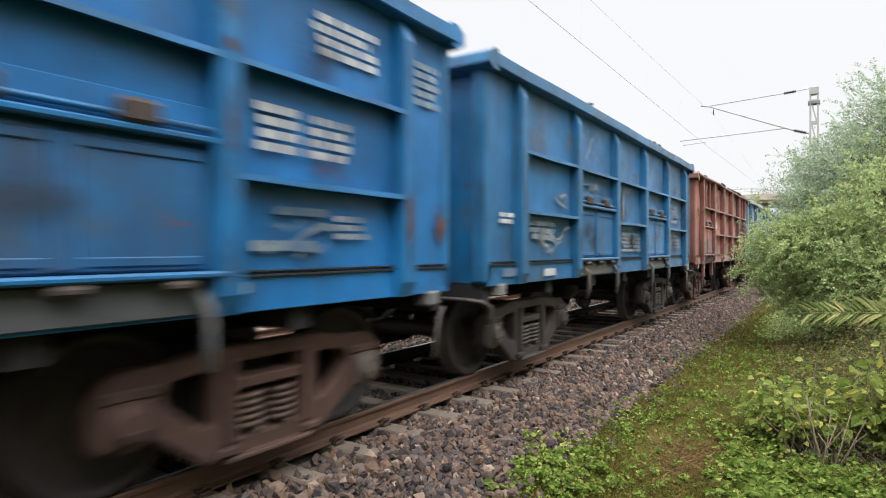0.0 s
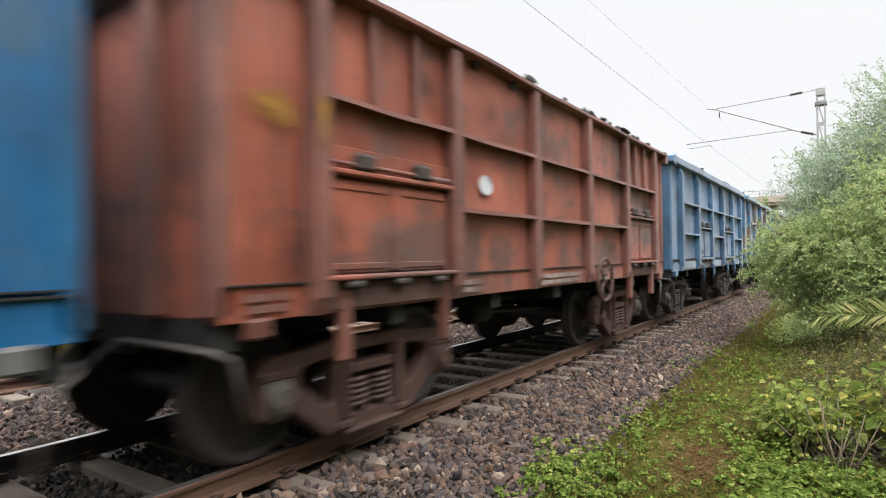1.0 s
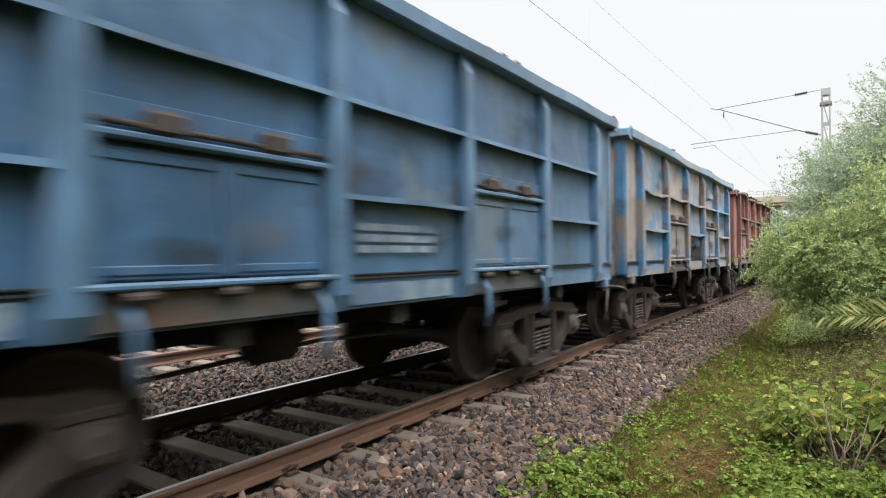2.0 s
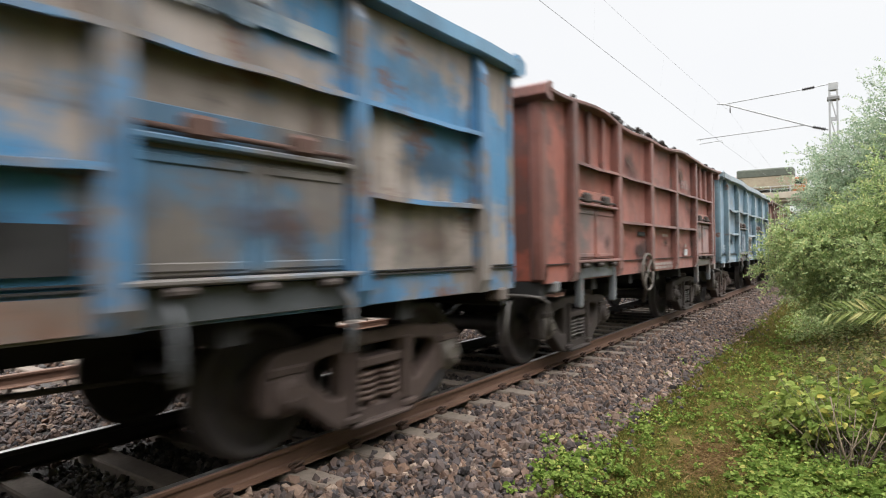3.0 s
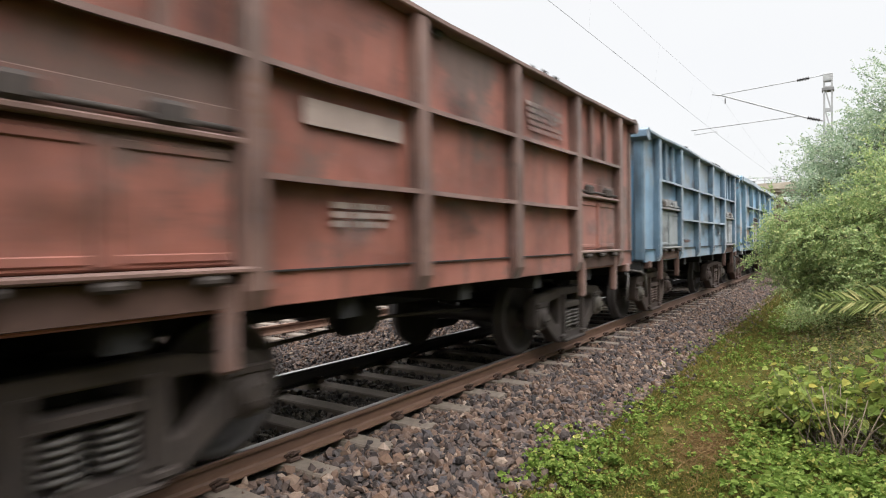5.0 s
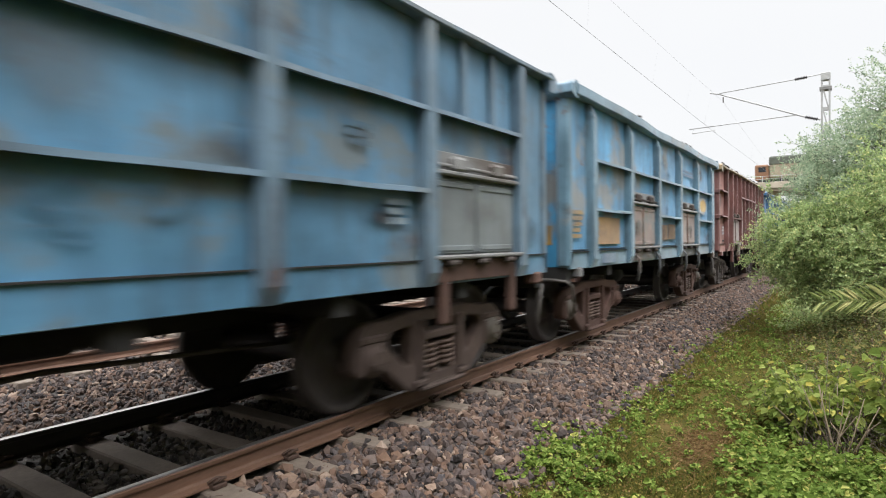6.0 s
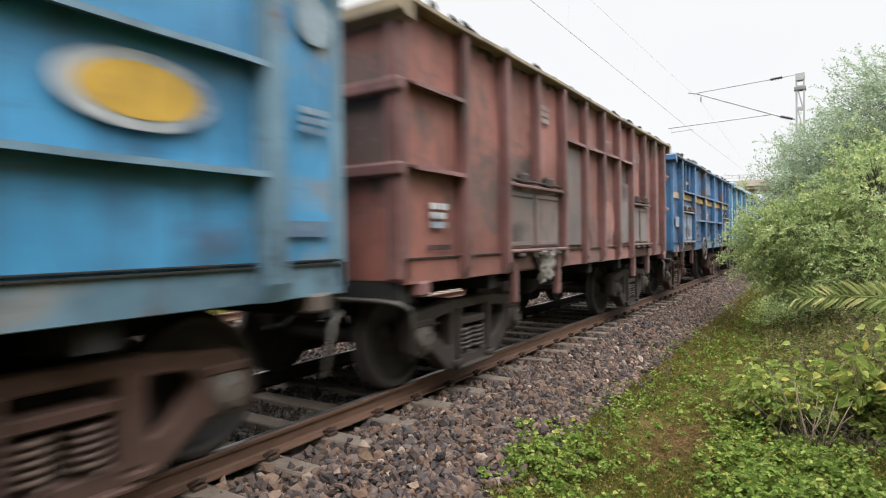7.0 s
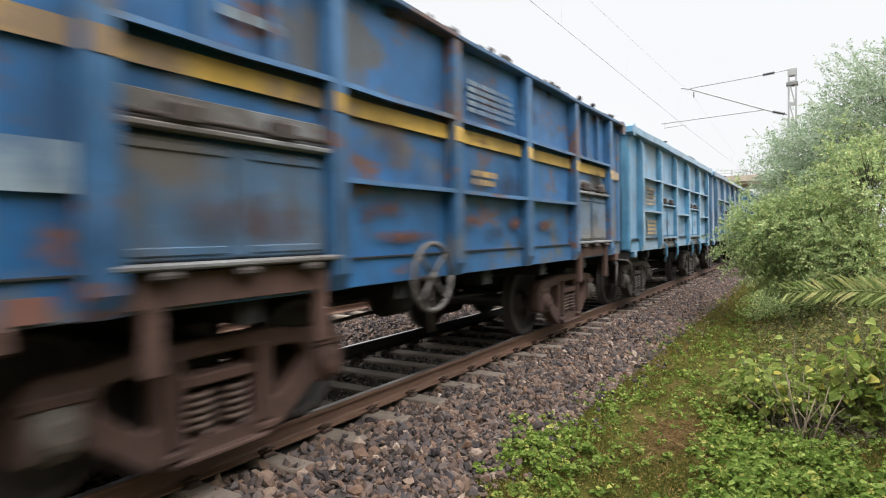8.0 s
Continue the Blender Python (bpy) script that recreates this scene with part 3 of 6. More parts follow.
def plate_mesh(name, outer, holes, half, bevel, x):
    """Cast plate in the y-z plane with holes and rounded edges, middle at x."""
    cu = bpy.data.curves.new(name, "CURVE")
    cu.dimensions, cu.fill_mode, cu.extrude, cu.bevel_depth, cu.bevel_resolution, cu.offset = "2D", "BOTH", half - bevel, bevel, 1, -bevel
    for pts in (outer, *holes):
        sp = cu.splines.new("POLY")
        sp.points.add(len(pts) - 1)
        for q, (a, b) in zip(sp.points, pts):
            q.co = (a, b, 0, 1)
        sp.use_cyclic_u = True
    ob = bpy.data.objects.new(name, cu)
    scene.collection.objects.link(ob)
    me = bpy.data.meshes.new_from_object(ob.evaluated_get(bpy.context.evaluated_depsgraph_get()))
    bpy.data.objects.remove(ob)
    me.transform(Matrix(((0, 0, 1, x), (1, 0, 0, 0), (0, 1, 0, 0), (0, 0, 0, 1))))
    me.name = name
    return me


FRAME_HALF = [(0.0, 0.85), (0.50, 0.845), (0.80, 0.80), (1.03, 0.80), (1.15, 0.73), (1.20, 0.60), (1.20, 0.40), (1.14, 0.355), (0.83, 0.36), (0.52, 0.12), (0.42, 0.09), (0.0, 0.09)]


def side_frame(s):
    """Cast bogie side frame: deep top chord, rounded ends over the bearings, two three-cornered windows and the spring opening."""
    if ("side_frame", s) not in MESHES:
        outer = rounded(FRAME_HALF[1:-1] + [(-a, b) for a, b in FRAME_HALF[-2:0:-1]], 0.06)
        window = [(0.45, 0.715), (0.74, 0.685), (0.79, 0.63), (0.77, 0.55), (0.55, 0.37), (0.45, 0.34)]
        holes = [rounded([(-0.27, 0.235), (0.27, 0.235), (0.27, 0.735), (-0.27, 0.735)], 0.03)]
        holes += [rounded(window, 0.06), rounded([(-a, b) for a, b in window][::-1], 0.06)]
        MESHES["side_frame", s] = plate_mesh("side_frame", outer, holes, 0.085, 0.02, s * 1.135)
    return MESHES["side_frame", s]


def column_mesh(bm, s, q):
    # guide column with its wear-plate rib, and the lug at its foot
    half_box(bm, s, 1.215, 1.262, *sorted((q * 0.295, q * 0.365)), 0.22, 0.76, 0.012)
    half_box(bm, s, 1.215, 1.275, *sorted((q * 0.28, q * 0.44)), 0.145, 0.2, 0.012)


def pedestal_mesh(bm, s, q):
    half_box(bm, s, 1.215, 1.25, q * 1.0 - 0.16, q * 1.0 + 0.16, 0.63, 0.70, 0.015)
    half_box(bm, s, 1.215, 1.245, q * 1.0 - 0.165, q * 1.0 - 0.115, 0.37, 0.62, 0.012)
    half_box(bm, s, 1.215, 1.245, q * 1.0 + 0.115, q * 1.0 + 0.165, 0.37, 0.62, 0.012)


def spring_mesh(bm, s, yy):
    turns, steps = 5.5, 12
    k = int(turns * steps)
    pts = [(s * 1.15 + 0.092 * math.cos(2 * math.pi * i / steps), yy + 0.092 * math.sin(2 * math.pi * i / steps), 0.255 + 0.27 * i / k) for i in range(k + 1)]
    tube(bm, pts, 0.0185, seg=6)
    lathe(bm, [(0.25, 0.05), (0.51, 0.05)], s * 1.15, yy, 0, 10, "z")


def wheel_mesh(bm, s):
    # flange inwards (towards the middle of the axle)
    prof = [(0.70, 0.11), (0.735, 0.12), (0.74, 0.16), (0.80, 0.40), (0.79, 0.43), (0.775, 0.44), (0.775, 0.515), (0.79, 0.527), (0.812, 0.525), (0.828, 0.50), (0.86, 0.497), (0.915, 0.492), (0.918, 0.47), (0.912, 0.43), (0.87, 0.41), (0.845, 0.38), (0.80, 0.17), (0.86, 0.15), (0.90, 0.12), (0.90, 0.085)]
    lathe(bm, [(s * a, r) for a, r in prof], 0, 0, 0, 40, "x")


def hand_wheel_mesh(bm, s):
    ring = [(s * 1.66, 0.30 * math.cos(a), 1.12 + 0.30 * math.sin(a)) for a in np.linspace(0, 2 * math.pi, 25)]
    tube(bm, ring, 0.024, seg=8)


def spoke_mesh(bm, k):
    a = math.pi / 4 + k * math.pi / 2
    tube(bm, [(1.65, 0, 1.12), (1.66, 0.30 * math.cos(a), 1.12 + 0.30 * math.sin(a))], 0.017, seg=6)


def lumps(bm, top, seed):
    r = random.Random(seed)
    full = seed > 1
    for _ in range(170 if full else 40):
        y, x = r.uniform(-4.7, 4.7), r.choice((-1, 1)) * r.uniform(1.15, 1.52)
        hump = 0.07 * noise.noise((y * 0.9, x, seed * 1.7)) if full else 0
        m = Matrix.Translation((x, y, top - 0.05 + hump + r.uniform(-0.05, 0.075 if full else 0.05))) @ Euler((r.random() * 3, r.random() * 3, r.random() * 3)).to_matrix().to_4x4() @ Matrix.Diagonal((r.uniform(0.04, 0.11), r.uniform(0.05, 0.15), r.uniform(0.03, 0.08), 1))
        bmesh.ops.create_icosphere(bm, subdivisions=1, radius=1, matrix=m)
    # lumps spilled over onto the coping
    for _ in range(75 if full else 8):
        y, x = r.uniform(-4.8, 4.8), r.choice((-1, 1)) * r.uniform(1.50, 1.60)
        up = 0.5 + noise.noise((y * 1.3, x, seed * 0.7))
        m = Matrix.Translation((x, y, top + 0.012 + 0.03 * max(0, up))) @ Euler((r.random(), r.random(), r.random() * 3)).to_matrix().to_4x4() @ Matrix.Diagonal((r.uniform(0.02, 0.05), r.uniform(0.03, 0.12), r.uniform(0.018, 0.045), 1))
        bmesh.ops.create_icosphere(bm, subdivisions=1, radius=1, matrix=m)
    # heap
    ys, xs = np.linspace(-4.9, 4.9, 25), np.linspace(-1.44, 1.44, 9)
    g = [[bm.verts.new((x, y, top - 0.42 + 0.22 * (1 - (x / 1.44) ** 2) + 0.14 * noise.noise((x * 1.5, y * 1.2, seed)))) for x in xs] for y in ys]
    for i in range(24):
        for j in range(8):
            bm.faces.new((g[i][j], g[i][j + 1], g[i + 1][j + 1], g[i + 1][j]))


def build_wagon(kind, body, trim, look_of, loaded=1, dents=1, bent=1.0, coping=None, end_mat=None, hand_wheel=None, door_mat=None, cast=None, marks=(), end_mark=False, sack=None, bracket=None, apron=None, header=None, bar_mat=None, stop_mat=None, sole=None, hinge_mat=None, wheel_mat=None, plate=None):
    k = KINDS[kind]
    top, posts, doors, rails = k["top"], k["posts"], k["doors"], k["rails"]
    w = tagged(new("freight_wagon"), look_of, "wagon", "wagons of the passing train")
    door_mat, cast, coping = door_mat or body, cast or M_CAST, coping or trim
    bar_mat, stop_mat = bar_mat or cast, stop_mat or trim
    for s in (1, -1):
        part("side_sheet", cached(("side_sheet", s, top, dents), lambda bm: sheet_mesh(bm, s, top, dents)), body, w)
        deep = 0.155 if kind == "A" else 0.065
        part("top_coping", cached(("top_coping", s, top, bent), lambda bm: coping_mesh(bm, s, top, bent, deep)), coping, w)
        for y in posts:
            pw = 0.16 if kind != "C" else 0.10
            foot = 2.2 if kind == "C" and y in (-2.3, 2.85) else 1.10
            part("post", cached(("post", s, top, y, pw, foot, kind), lambda bm: post_mesh(bm, y, s, top, pw, foot, kind != "A")), trim, w)
        part("sole_bar", cached(("sole_bar", s), lambda bm: half_box(bm, s, SHEET - 0.02, SHEET + 0.03, -LENGTH / 2, LENGTH / 2, 1.10, 1.325, 0.006)), sole or body, w)
        part("seam_strip", cached(("seam_strip", s), lambda bm: half_box(bm, s, SHEET + 0.028, SHEET + 0.05, -LENGTH / 2 + 0.02, LENGTH / 2 - 0.02, 1.320, 1.332)), M_UNDER, w)
        if kind == "A":
            part("seam_strip", cached(("upper_seam_strip", s), lambda bm: half_box(bm, s, SHEET - 0.002, SHEET + 0.034, -LENGTH / 2 + 0.02, LENGTH / 2 - 0.02, 1.349, 1.358)), M_UNDER, w)
        if kind == "C":
            spans = [(-5.0, -4.05, z) for z in rails] + [(4.5, 5.0, z) for z in rails] + [(a, b, 2.83) for a, b in zip(posts[3:7], posts[4:8])]
        else:
            spans = []
            for i, (a, b) in enumerate(zip(posts, posts[1:])):
                spans += [(a, b, z) for z in (rails[1:] if i in doors else rails)]
        for a, b, z in spans:
            part("side_rail", cached(("side_rail", s, a, b, z, dents), lambda bm: ledge_mesh(bm, a + 0.06, b - 0.06, z, s, dents)), trim, w)
        if kind == "B":
            for i in doors:
                a, b = posts[i], posts[i + 1]
                for q in (0.36, 0.68):
                    y = a + (b - a) * q
                    part("stub_post", cached(("stub_post", s, y, top), lambda bm: half_box(bm, s, SHEET - 0.01, SHEET + 0.07, y - 0.035, y + 0.035, 2.64, top - 0.07, 0.012)), trim, w)
        for i in doors:
            a, b = posts[i] + 0.08, posts[i + 1] - 0.08
            if kind == "C":
                a, b = (-3.08, -1.5) if i == 1 else (2.04, 3.3)
            ym = (a + b) / 2
            d = part("door", cached(("door", s, a, b), lambda bm: half_box(bm, s, SHEET, SHEET + 0.06, ym - 0.04, ym + 0.04, 1.38, 2.04, 0.015)), door_mat, w)
            for la, lb in ((a + 0.03, ym - 0.045), (ym + 0.045, b - 0.03)):
                part("door_leaf", cached(("door_leaf", s, la, lb), lambda bm: leaf_mesh(bm, la, lb, s)), door_mat, d)
            part("torsion_bar", cached(("torsion_bar", s, a, b), lambda bm: tube(bm, [(s * (SHEET + 0.06), a, 2.170), (s * (SHEET + 0.06), b, 2.170)], 0.018, seg=8)), bar_mat, d)
            if kind != "C":
                part("header_plate", cached(("header_plate", s, a, b), lambda bm: half_box(bm, s, SHEET + 0.004, SHEET + 0.03, a - 0.01, b + 0.01, 2.127, 2.30, 0.006)), plate or header or body, d)
            part("door_rail", cached(("door_rail", s, a, b), lambda bm: half_box(bm, s, SHEET + 0.01, SIDE - 0.02, a - 0.02, b + 0.02, 2.085, 2.125, 0.01)), header or trim, d)
            part("door_sill", cached(("door_sill", s, a, b), lambda bm: half_box(bm, s, SHEET, SIDE + 0.01, a - 0.05, b + 0.05, 1.325, 1.365, 0.012)), header or trim, d)
            for q in (0.25, 0.72):
                y = a + (b - a) * q
                part("hinge", cached(("hinge", s, y), lambda bm: half_box(bm, s, SHEET + 0.02, SIDE - 0.01, y - 0.11, y + 0.11, 2.12, 2.262, 0.028)), hinge_mat or bar_mat, d)
            for q in (0.15, 0.5, 0.85):
                y = a + (b - a) * q
                part("latch", cached(("latch", s, y), lambda bm: half_box(bm, s, SHEET + 0.03, SIDE + 0.02, y - 0.08, y + 0.08, 1.262, 1.322, 0.02)), M_CAST, d)
            part("door_apron", cached(("door_apron", s, a, b), lambda bm: half_box(bm, s, SHEET + 0.03, SHEET + 0.055, a - 0.06, b + 0.06, 1.122, 1.315, 0.004)), apron or M_APRON, w)
            for q in (0.12, 0.95):
                y = a + (b - a) * q
                if kind == "A":
                    part("door_stop", cached(("door_stop", s, y), lambda bm: tube(bm, [(s * (SHEET + 0.04), y, 1.28), (s * (SIDE + 0.02), y, 1.15), (s * (SIDE + 0.02), y + 0.01, 0.95), (s * (SIDE - 0.03), y + 0.04, 0.80)], 0.028, seg=8)), stop_mat, w)
                else:
                    part("door_stop", cached(("door_stop_plate", s, y), lambda bm: half_box(bm, s, SHEET - 0.02, SHEET + 0.07, y - 0.055, y + 0.055, 0.74, 1.27, 0.02)), stop_mat, w)
        if kind == "C":
            for a, b, z1 in ((-1.36, -0.61, 2.76), (1.18, 1.90, 2.45)):
                part("patch_panel", cached(("patch_panel", s, a), lambda bm: half_box(bm, s, SHEET - 0.005, SHEET + 0.034, a, b, 1.38, z1, 0.008)), M_DARKPATCH, w)
    for e in (-1, 1):
        yo = e * LENGTH / 2

        def end_sheet(bm):
            box(bm, -SHEET, SHEET, min(yo, yo - e * 0.012), max(yo, yo - e * 0.012), 1.12, top - 0.06)

        part("end_sheet", cached(("end_sheet", e, top), end_sheet), end_mat or body, w)
        part("end_coping", cached(("end_coping", e, top), lambda bm: prism(bm, [(yo - e * 0.05, top - 0.20), (yo + e * 0.05, top - 0.20), (yo + e * 0.15, top - 0.14), (yo + e * 0.14, top - 0.03), (yo + e * 0.02, top + 0.025), (yo - e * 0.05, top + 0.025)], -SIDE - 0.005, SIDE + 0.005)), coping, w)
        if kind == "C":
            for z in rails:
                part("end_rib", cached(("end_rib", e, z, "C"), lambda bm: box(bm, -SHEET - 0.05, SHEET + 0.05, min(yo, yo + e * 0.09), max(yo, yo + e * 0.09), z - 0.07, z + 0.05, 0.02)), trim, w)
        else:
            for x in ((-0.55, 0.55) if kind == "A" else (-0.9, 0.0, 0.9)):
                part("end_post", cached(("end_post", e, x, top), lambda bm: box(bm, x - 0.09, x + 0.09, min(yo, yo + e * 0.10), max(yo, yo + e * 0.10), 1.12, top - 0.15, 0.03)), end_mat or trim, w)
        for s in (1, -1):
            def corner(bm):
                half_box(bm, s, SHEET - 0.16, SHEET + 0.03, yo - 0.09 if e > 0 else yo - 0.05, yo + 0.05 if e > 0 else yo + 0.09, 1.12, top - 0.14, 0.035)
            part("corner_post", cached(("corner_post", e, s, top), corner), end_mat or trim, w)
            part("step_bar", cached(("step_bar", e, s), lambda bm: tube(bm, [(s * 0.5, yo + e * 0.06, 0.96), (s * 1.30, yo + e * 0.08, 0.96), (s * 1.46, yo + e * 0.02, 0.94), (s * 1.50, yo - e * 0.10, 0.88), (s * 1.50, yo - e * 0.18, 0.50)], 0.019, seg=8)), M_SPRING, w)
            part("step_bracket", cached(("step_bracket", e, s), lambda bm: half_box(bm, s, SHEET - 0.10, SHEET + 0.06, yo - e * 0.26 - 0.09, yo - e * 0.26 + 0.09, 0.985, 1.12, 0.02)), bracket or stop_mat, w)
        part("head_stock", cached(("head_stock", e), lambda bm: box(bm, -1.46, 1.46, min(yo, yo - e * 0.16), max(yo, yo - e * 0.16), 0.92, 1.14, 0.01)), M_UNDER, w)

        def coupler(bm):
            box(bm, -0.11, 0.11, min(yo - e * 0.5, yo + e * 0.30), max(yo - e * 0.5, yo + e * 0.30), 0.98, 1.20, 0.03)
            box(bm, -0.17, 0.15, min(yo + e * 0.22, yo + e * 0.43), max(yo + e * 0.22, yo + e * 0.43), 0.93, 1.25, 0.05)
        part("coupler", cached(("coupler", e), coupler), M_CAST, w)
        part("brake_hose", cached(("brake_hose", e), lambda bm: tube(bm, [(0.40, yo, 0.95), (0.42, yo + e * 0.18, 0.84), (0.36, yo + e * 0.32, 0.72), (0.22, yo + e * 0.385, 0.70)], 0.024, seg=8)), M_TYRE, w)
    part("floor_pan", cached(("floor_pan",), lambda bm: box(bm, -1.48, 1.48, -LENGTH / 2 + 0.02, LENGTH / 2 - 0.02, 1.12, 1.20)), M_UNDER, w)

    def centre_sill(bm):
        box(bm, -0.22, 0.22, -LENGTH / 2 + 0.2, LENGTH / 2 - 0.2, 0.80, 1.12)
    part("centre_sill", cached(("centre_sill",), centre_sill), M_UNDER, w)
    for y in (-3.26, -1.6, 0, 1.6, 3.26):
        part("cross_bearer", cached(("cross_bearer", y), lambda bm: box(bm, -1.45, 1.45, y - 0.09, y + 0.09, 0.94, 1.118)), M_UNDER, w)
    part("brake_cylinder", cached(("brake_cylinder",), lambda bm: lathe(bm, [(0, 0.05), (0.02, 0.17), (0.42, 0.17), (0.44, 0.08), (0.60, 0.04)], 0.62, -0.9, 0.80, 20, "y")), M_UNDER, w)
    part("air_tank", cached(("air_tank",), lambda bm: lathe(bm, [(0, 0.06), (0.04, 0.19), (0.9, 0.19), (0.94, 0.06)], -0.75, -0.2, 0.78, 20, "y")), M_UNDER, w)
    part("brake_rod", cached(("brake_rod",), lambda bm: tube(bm, [(0.5, -2.1, 0.62), (0.5, 0.0, 0.72), (0.5, 2.1, 0.62)], 0.02, seg=6)), M_CAST, w)
    for c in (-3.33, 3.195):
        bog = part("bogie", cached(("bogie",), lambda bm: box(bm, -1.02, 1.02, -0.20, 0.20, 0.55, 0.80, 0.03)), M_UNDER, w)
        bog.location = (0, c, 0)
        for s in (1, -1):
            fr = part("side_frame", side_frame(s), cast, bog)
            for yy in (-0.14, 0.14):
                part("coil_spring", cached(("coil_spring", s, yy), lambda bm: spring_mesh(bm, s, yy)), M_SPRING if cast is M_CAST else M_SPRINGRED, bog)
            part("bolster_end", cached(("bolster_end", s), lambda bm: half_box(bm, s, 1.0, 1.245, -0.262, 0.262, 0.555, 0.635, 0.015)), cast, bog)
            part("spring_seat", cached(("spring_seat", s), lambda bm: half_box(bm, s, 1.02, 1.285, -0.36, 0.36, 0.095, 0.135, 0.012)), cast, bog)
            for q in (-1, 1):
                part("guide_column", cached(("guide_column", s, q), lambda bm: column_mesh(bm, s, q)), cast, bog)
                part("pedestal", cached(("pedestal", s, q), lambda bm: pedestal_mesh(bm, s, q)), cast, bog)
                part("bearing_cap", cached(("bearing_cap", s, q), lambda bm: lathe(bm, [(s * 1.10, 0.16), (s * 1.232, 0.16), (s * 1.24, 0.14), (s * 1.25, 0.11), (s * 1.29, 0.105), (s * 1.305, 0.085), (s * 1.305, 0.04)], 0, q * 1.0, 0.5, 20, "x")), M_CAP if (q > 0) == (c > 0) else cast, bog)
                for kb in range(3):
                    ang = math.pi / 2 + kb * 2 * math.pi / 3
                    part("cap_bolt", cached(("cap_bolt", s, q, kb), lambda bm: lathe(bm, [(s * 1.30, 0.014), (s * 1.322, 0.014)], 0, q * 1.0 + 0.065 * math.cos(ang), 0.5 + 0.065 * math.sin(ang), 6, "x")), cast, bog)
        for q in (-1, 1):
            part("brake_beam", cached(("brake_beam", q), lambda bm: box(bm, -0.95, 0.95, q * 0.42 - 0.04, q * 0.42 + 0.04, 0.34, 0.42)), M_UNDER, bog)
            for s in (1, -1):
                part("brake_shoe", cached(("brake_shoe", s, q), lambda bm: half_box(bm, s, 0.80, 1.0, *sorted((q * 0.40, q * 0.49)), 0.30, 0.70, 0.02)), M_UNDER, bog)
            ws = part("wheelset", cached(("wheelset",), lambda bm: lathe(bm, [(-1.2, 0.07), (-0.95, 0.085), (-0.7, 0.10), (0.7, 0.10), (0.95, 0.085), (1.2, 0.07)], 0, 0, 0, 18, "x")), M_WHEEL, w)
            ws.location = (0, c + q * 1.0, 0.5)
            for s in (1, -1):
                wh = part("wheel", cached(("wheel", s), lambda bm: wheel_mesh(bm, s)), M_WHEEL, ws, "dark steel wheel with a worn tread")
            WHEELSETS.append(ws)
    if hand_wheel is not None:
        hw = part("hand_wheel", cached(("hand_wheel",), lambda bm: hand_wheel_mesh(bm, 1)), wheel_mat or M_CAST, w, "grimy spoked brake hand wheel")
        hw.location = (0, hand_wheel, 0)
        for k4 in range(4):
            part("spoke", cached(("spoke", k4), lambda bm: spoke_mesh(bm, k4)), wheel_mat or M_CAST, hw)
        part("hub", cached(("hub",), lambda bm: lathe(bm, [(0, 0.045), (0.05, 0.045)], 1.63, 0, 1.12, 12, "x")), M_SPRING, hw)
        part("hand_wheel_bracket", cached(("hand_wheel_bracket", hand_wheel), lambda bm: tube(bm, [(1.2, hand_wheel, 1.12), (1.62, hand_wheel, 1.10), (1.60, hand_wheel + 0.05, 0.8), (1.55, hand_wheel + 0.12, 0.62)], 0.03, seg=8)), M_CAST, w)
    if loaded:
        part("load", cached(("load", top, loaded), lambda bm: lumps(bm, top, loaded)), M_COAL, w, "heaped dark bulk load")["kind"] = "stuff"
    if end_mark:
        part("marking", cached(("end_marking",), lambda bm: box(bm, 0.78, 1.26, -LENGTH / 2 - 0.006, -LENGTH / 2 - 0.002, 1.42, 1.68)), M_YELLOW, w, "painted ochre square")
    if sack:
        part("torn_sack", cached(("torn_sack", *sack), lambda bm: sack_mesh(bm, *sack)), M_SACK, w, "torn pale plastic sack caught on the ledge")
    for i, (mat, y0, y1, z0, z1, style) in enumerate(marks):
        part("marking", cached(("marking", kind, y0, y1, z0, z1, style), lambda bm: marking(bm, y0, y1, z0, z1, style)), mat, w, "uneven dirt stain" if style.endswith("stain") else "painted marking")
    # grime of years: smears on the panels, doors and posts of the side that passes
    r = random.Random(int(dents * 100 + len(marks) * 7 + top * 10) + len(WAGONS))
    for q in range(13):
        y, z, a, b = r.uniform(-4.6, 4.6), r.choice((1.5, 1.6, 2.05, 2.3, 2.75, 3.0)), r.uniform(0.35, 1.0), r.uniform(0.12, 0.32)
        layer = 0.0007 * (q + 1)
        mat = r.choice((M_THINSOOT, M_THINSOOT, M_FADED, M_THINRUST))
        part("dirt_stain", cached(("dirt_stain", y, z), lambda bm: bm.faces.new([bm.verts.new((SHEET + 0.036 + layer, yy, zz)) for yy, zz in ((y - a / 2, z - b), (y + a / 2, z - b), (y + a / 2, z + b), (y - a / 2, z + b))])), mat, w)
    for i in doors:
        a, b = posts[i], posts[i + 1]
        if kind != "C":
            y, z = r.uniform(a + 0.5, b - 0.5), r.uniform(1.6, 1.8)
            part("dirt_stain", cached(("door_stain", y, z), lambda bm: bm.faces.new([bm.verts.new((SHEET + 0.062, yy, zz)) for yy, zz in ((y - 0.42, z - 0.2), (y + 0.42, z - 0.2), (y + 0.42, z + 0.2), (y - 0.42, z + 0.2))])), r.choice((M_THINSOOT, M_THINRUST, M_FADED)), w)
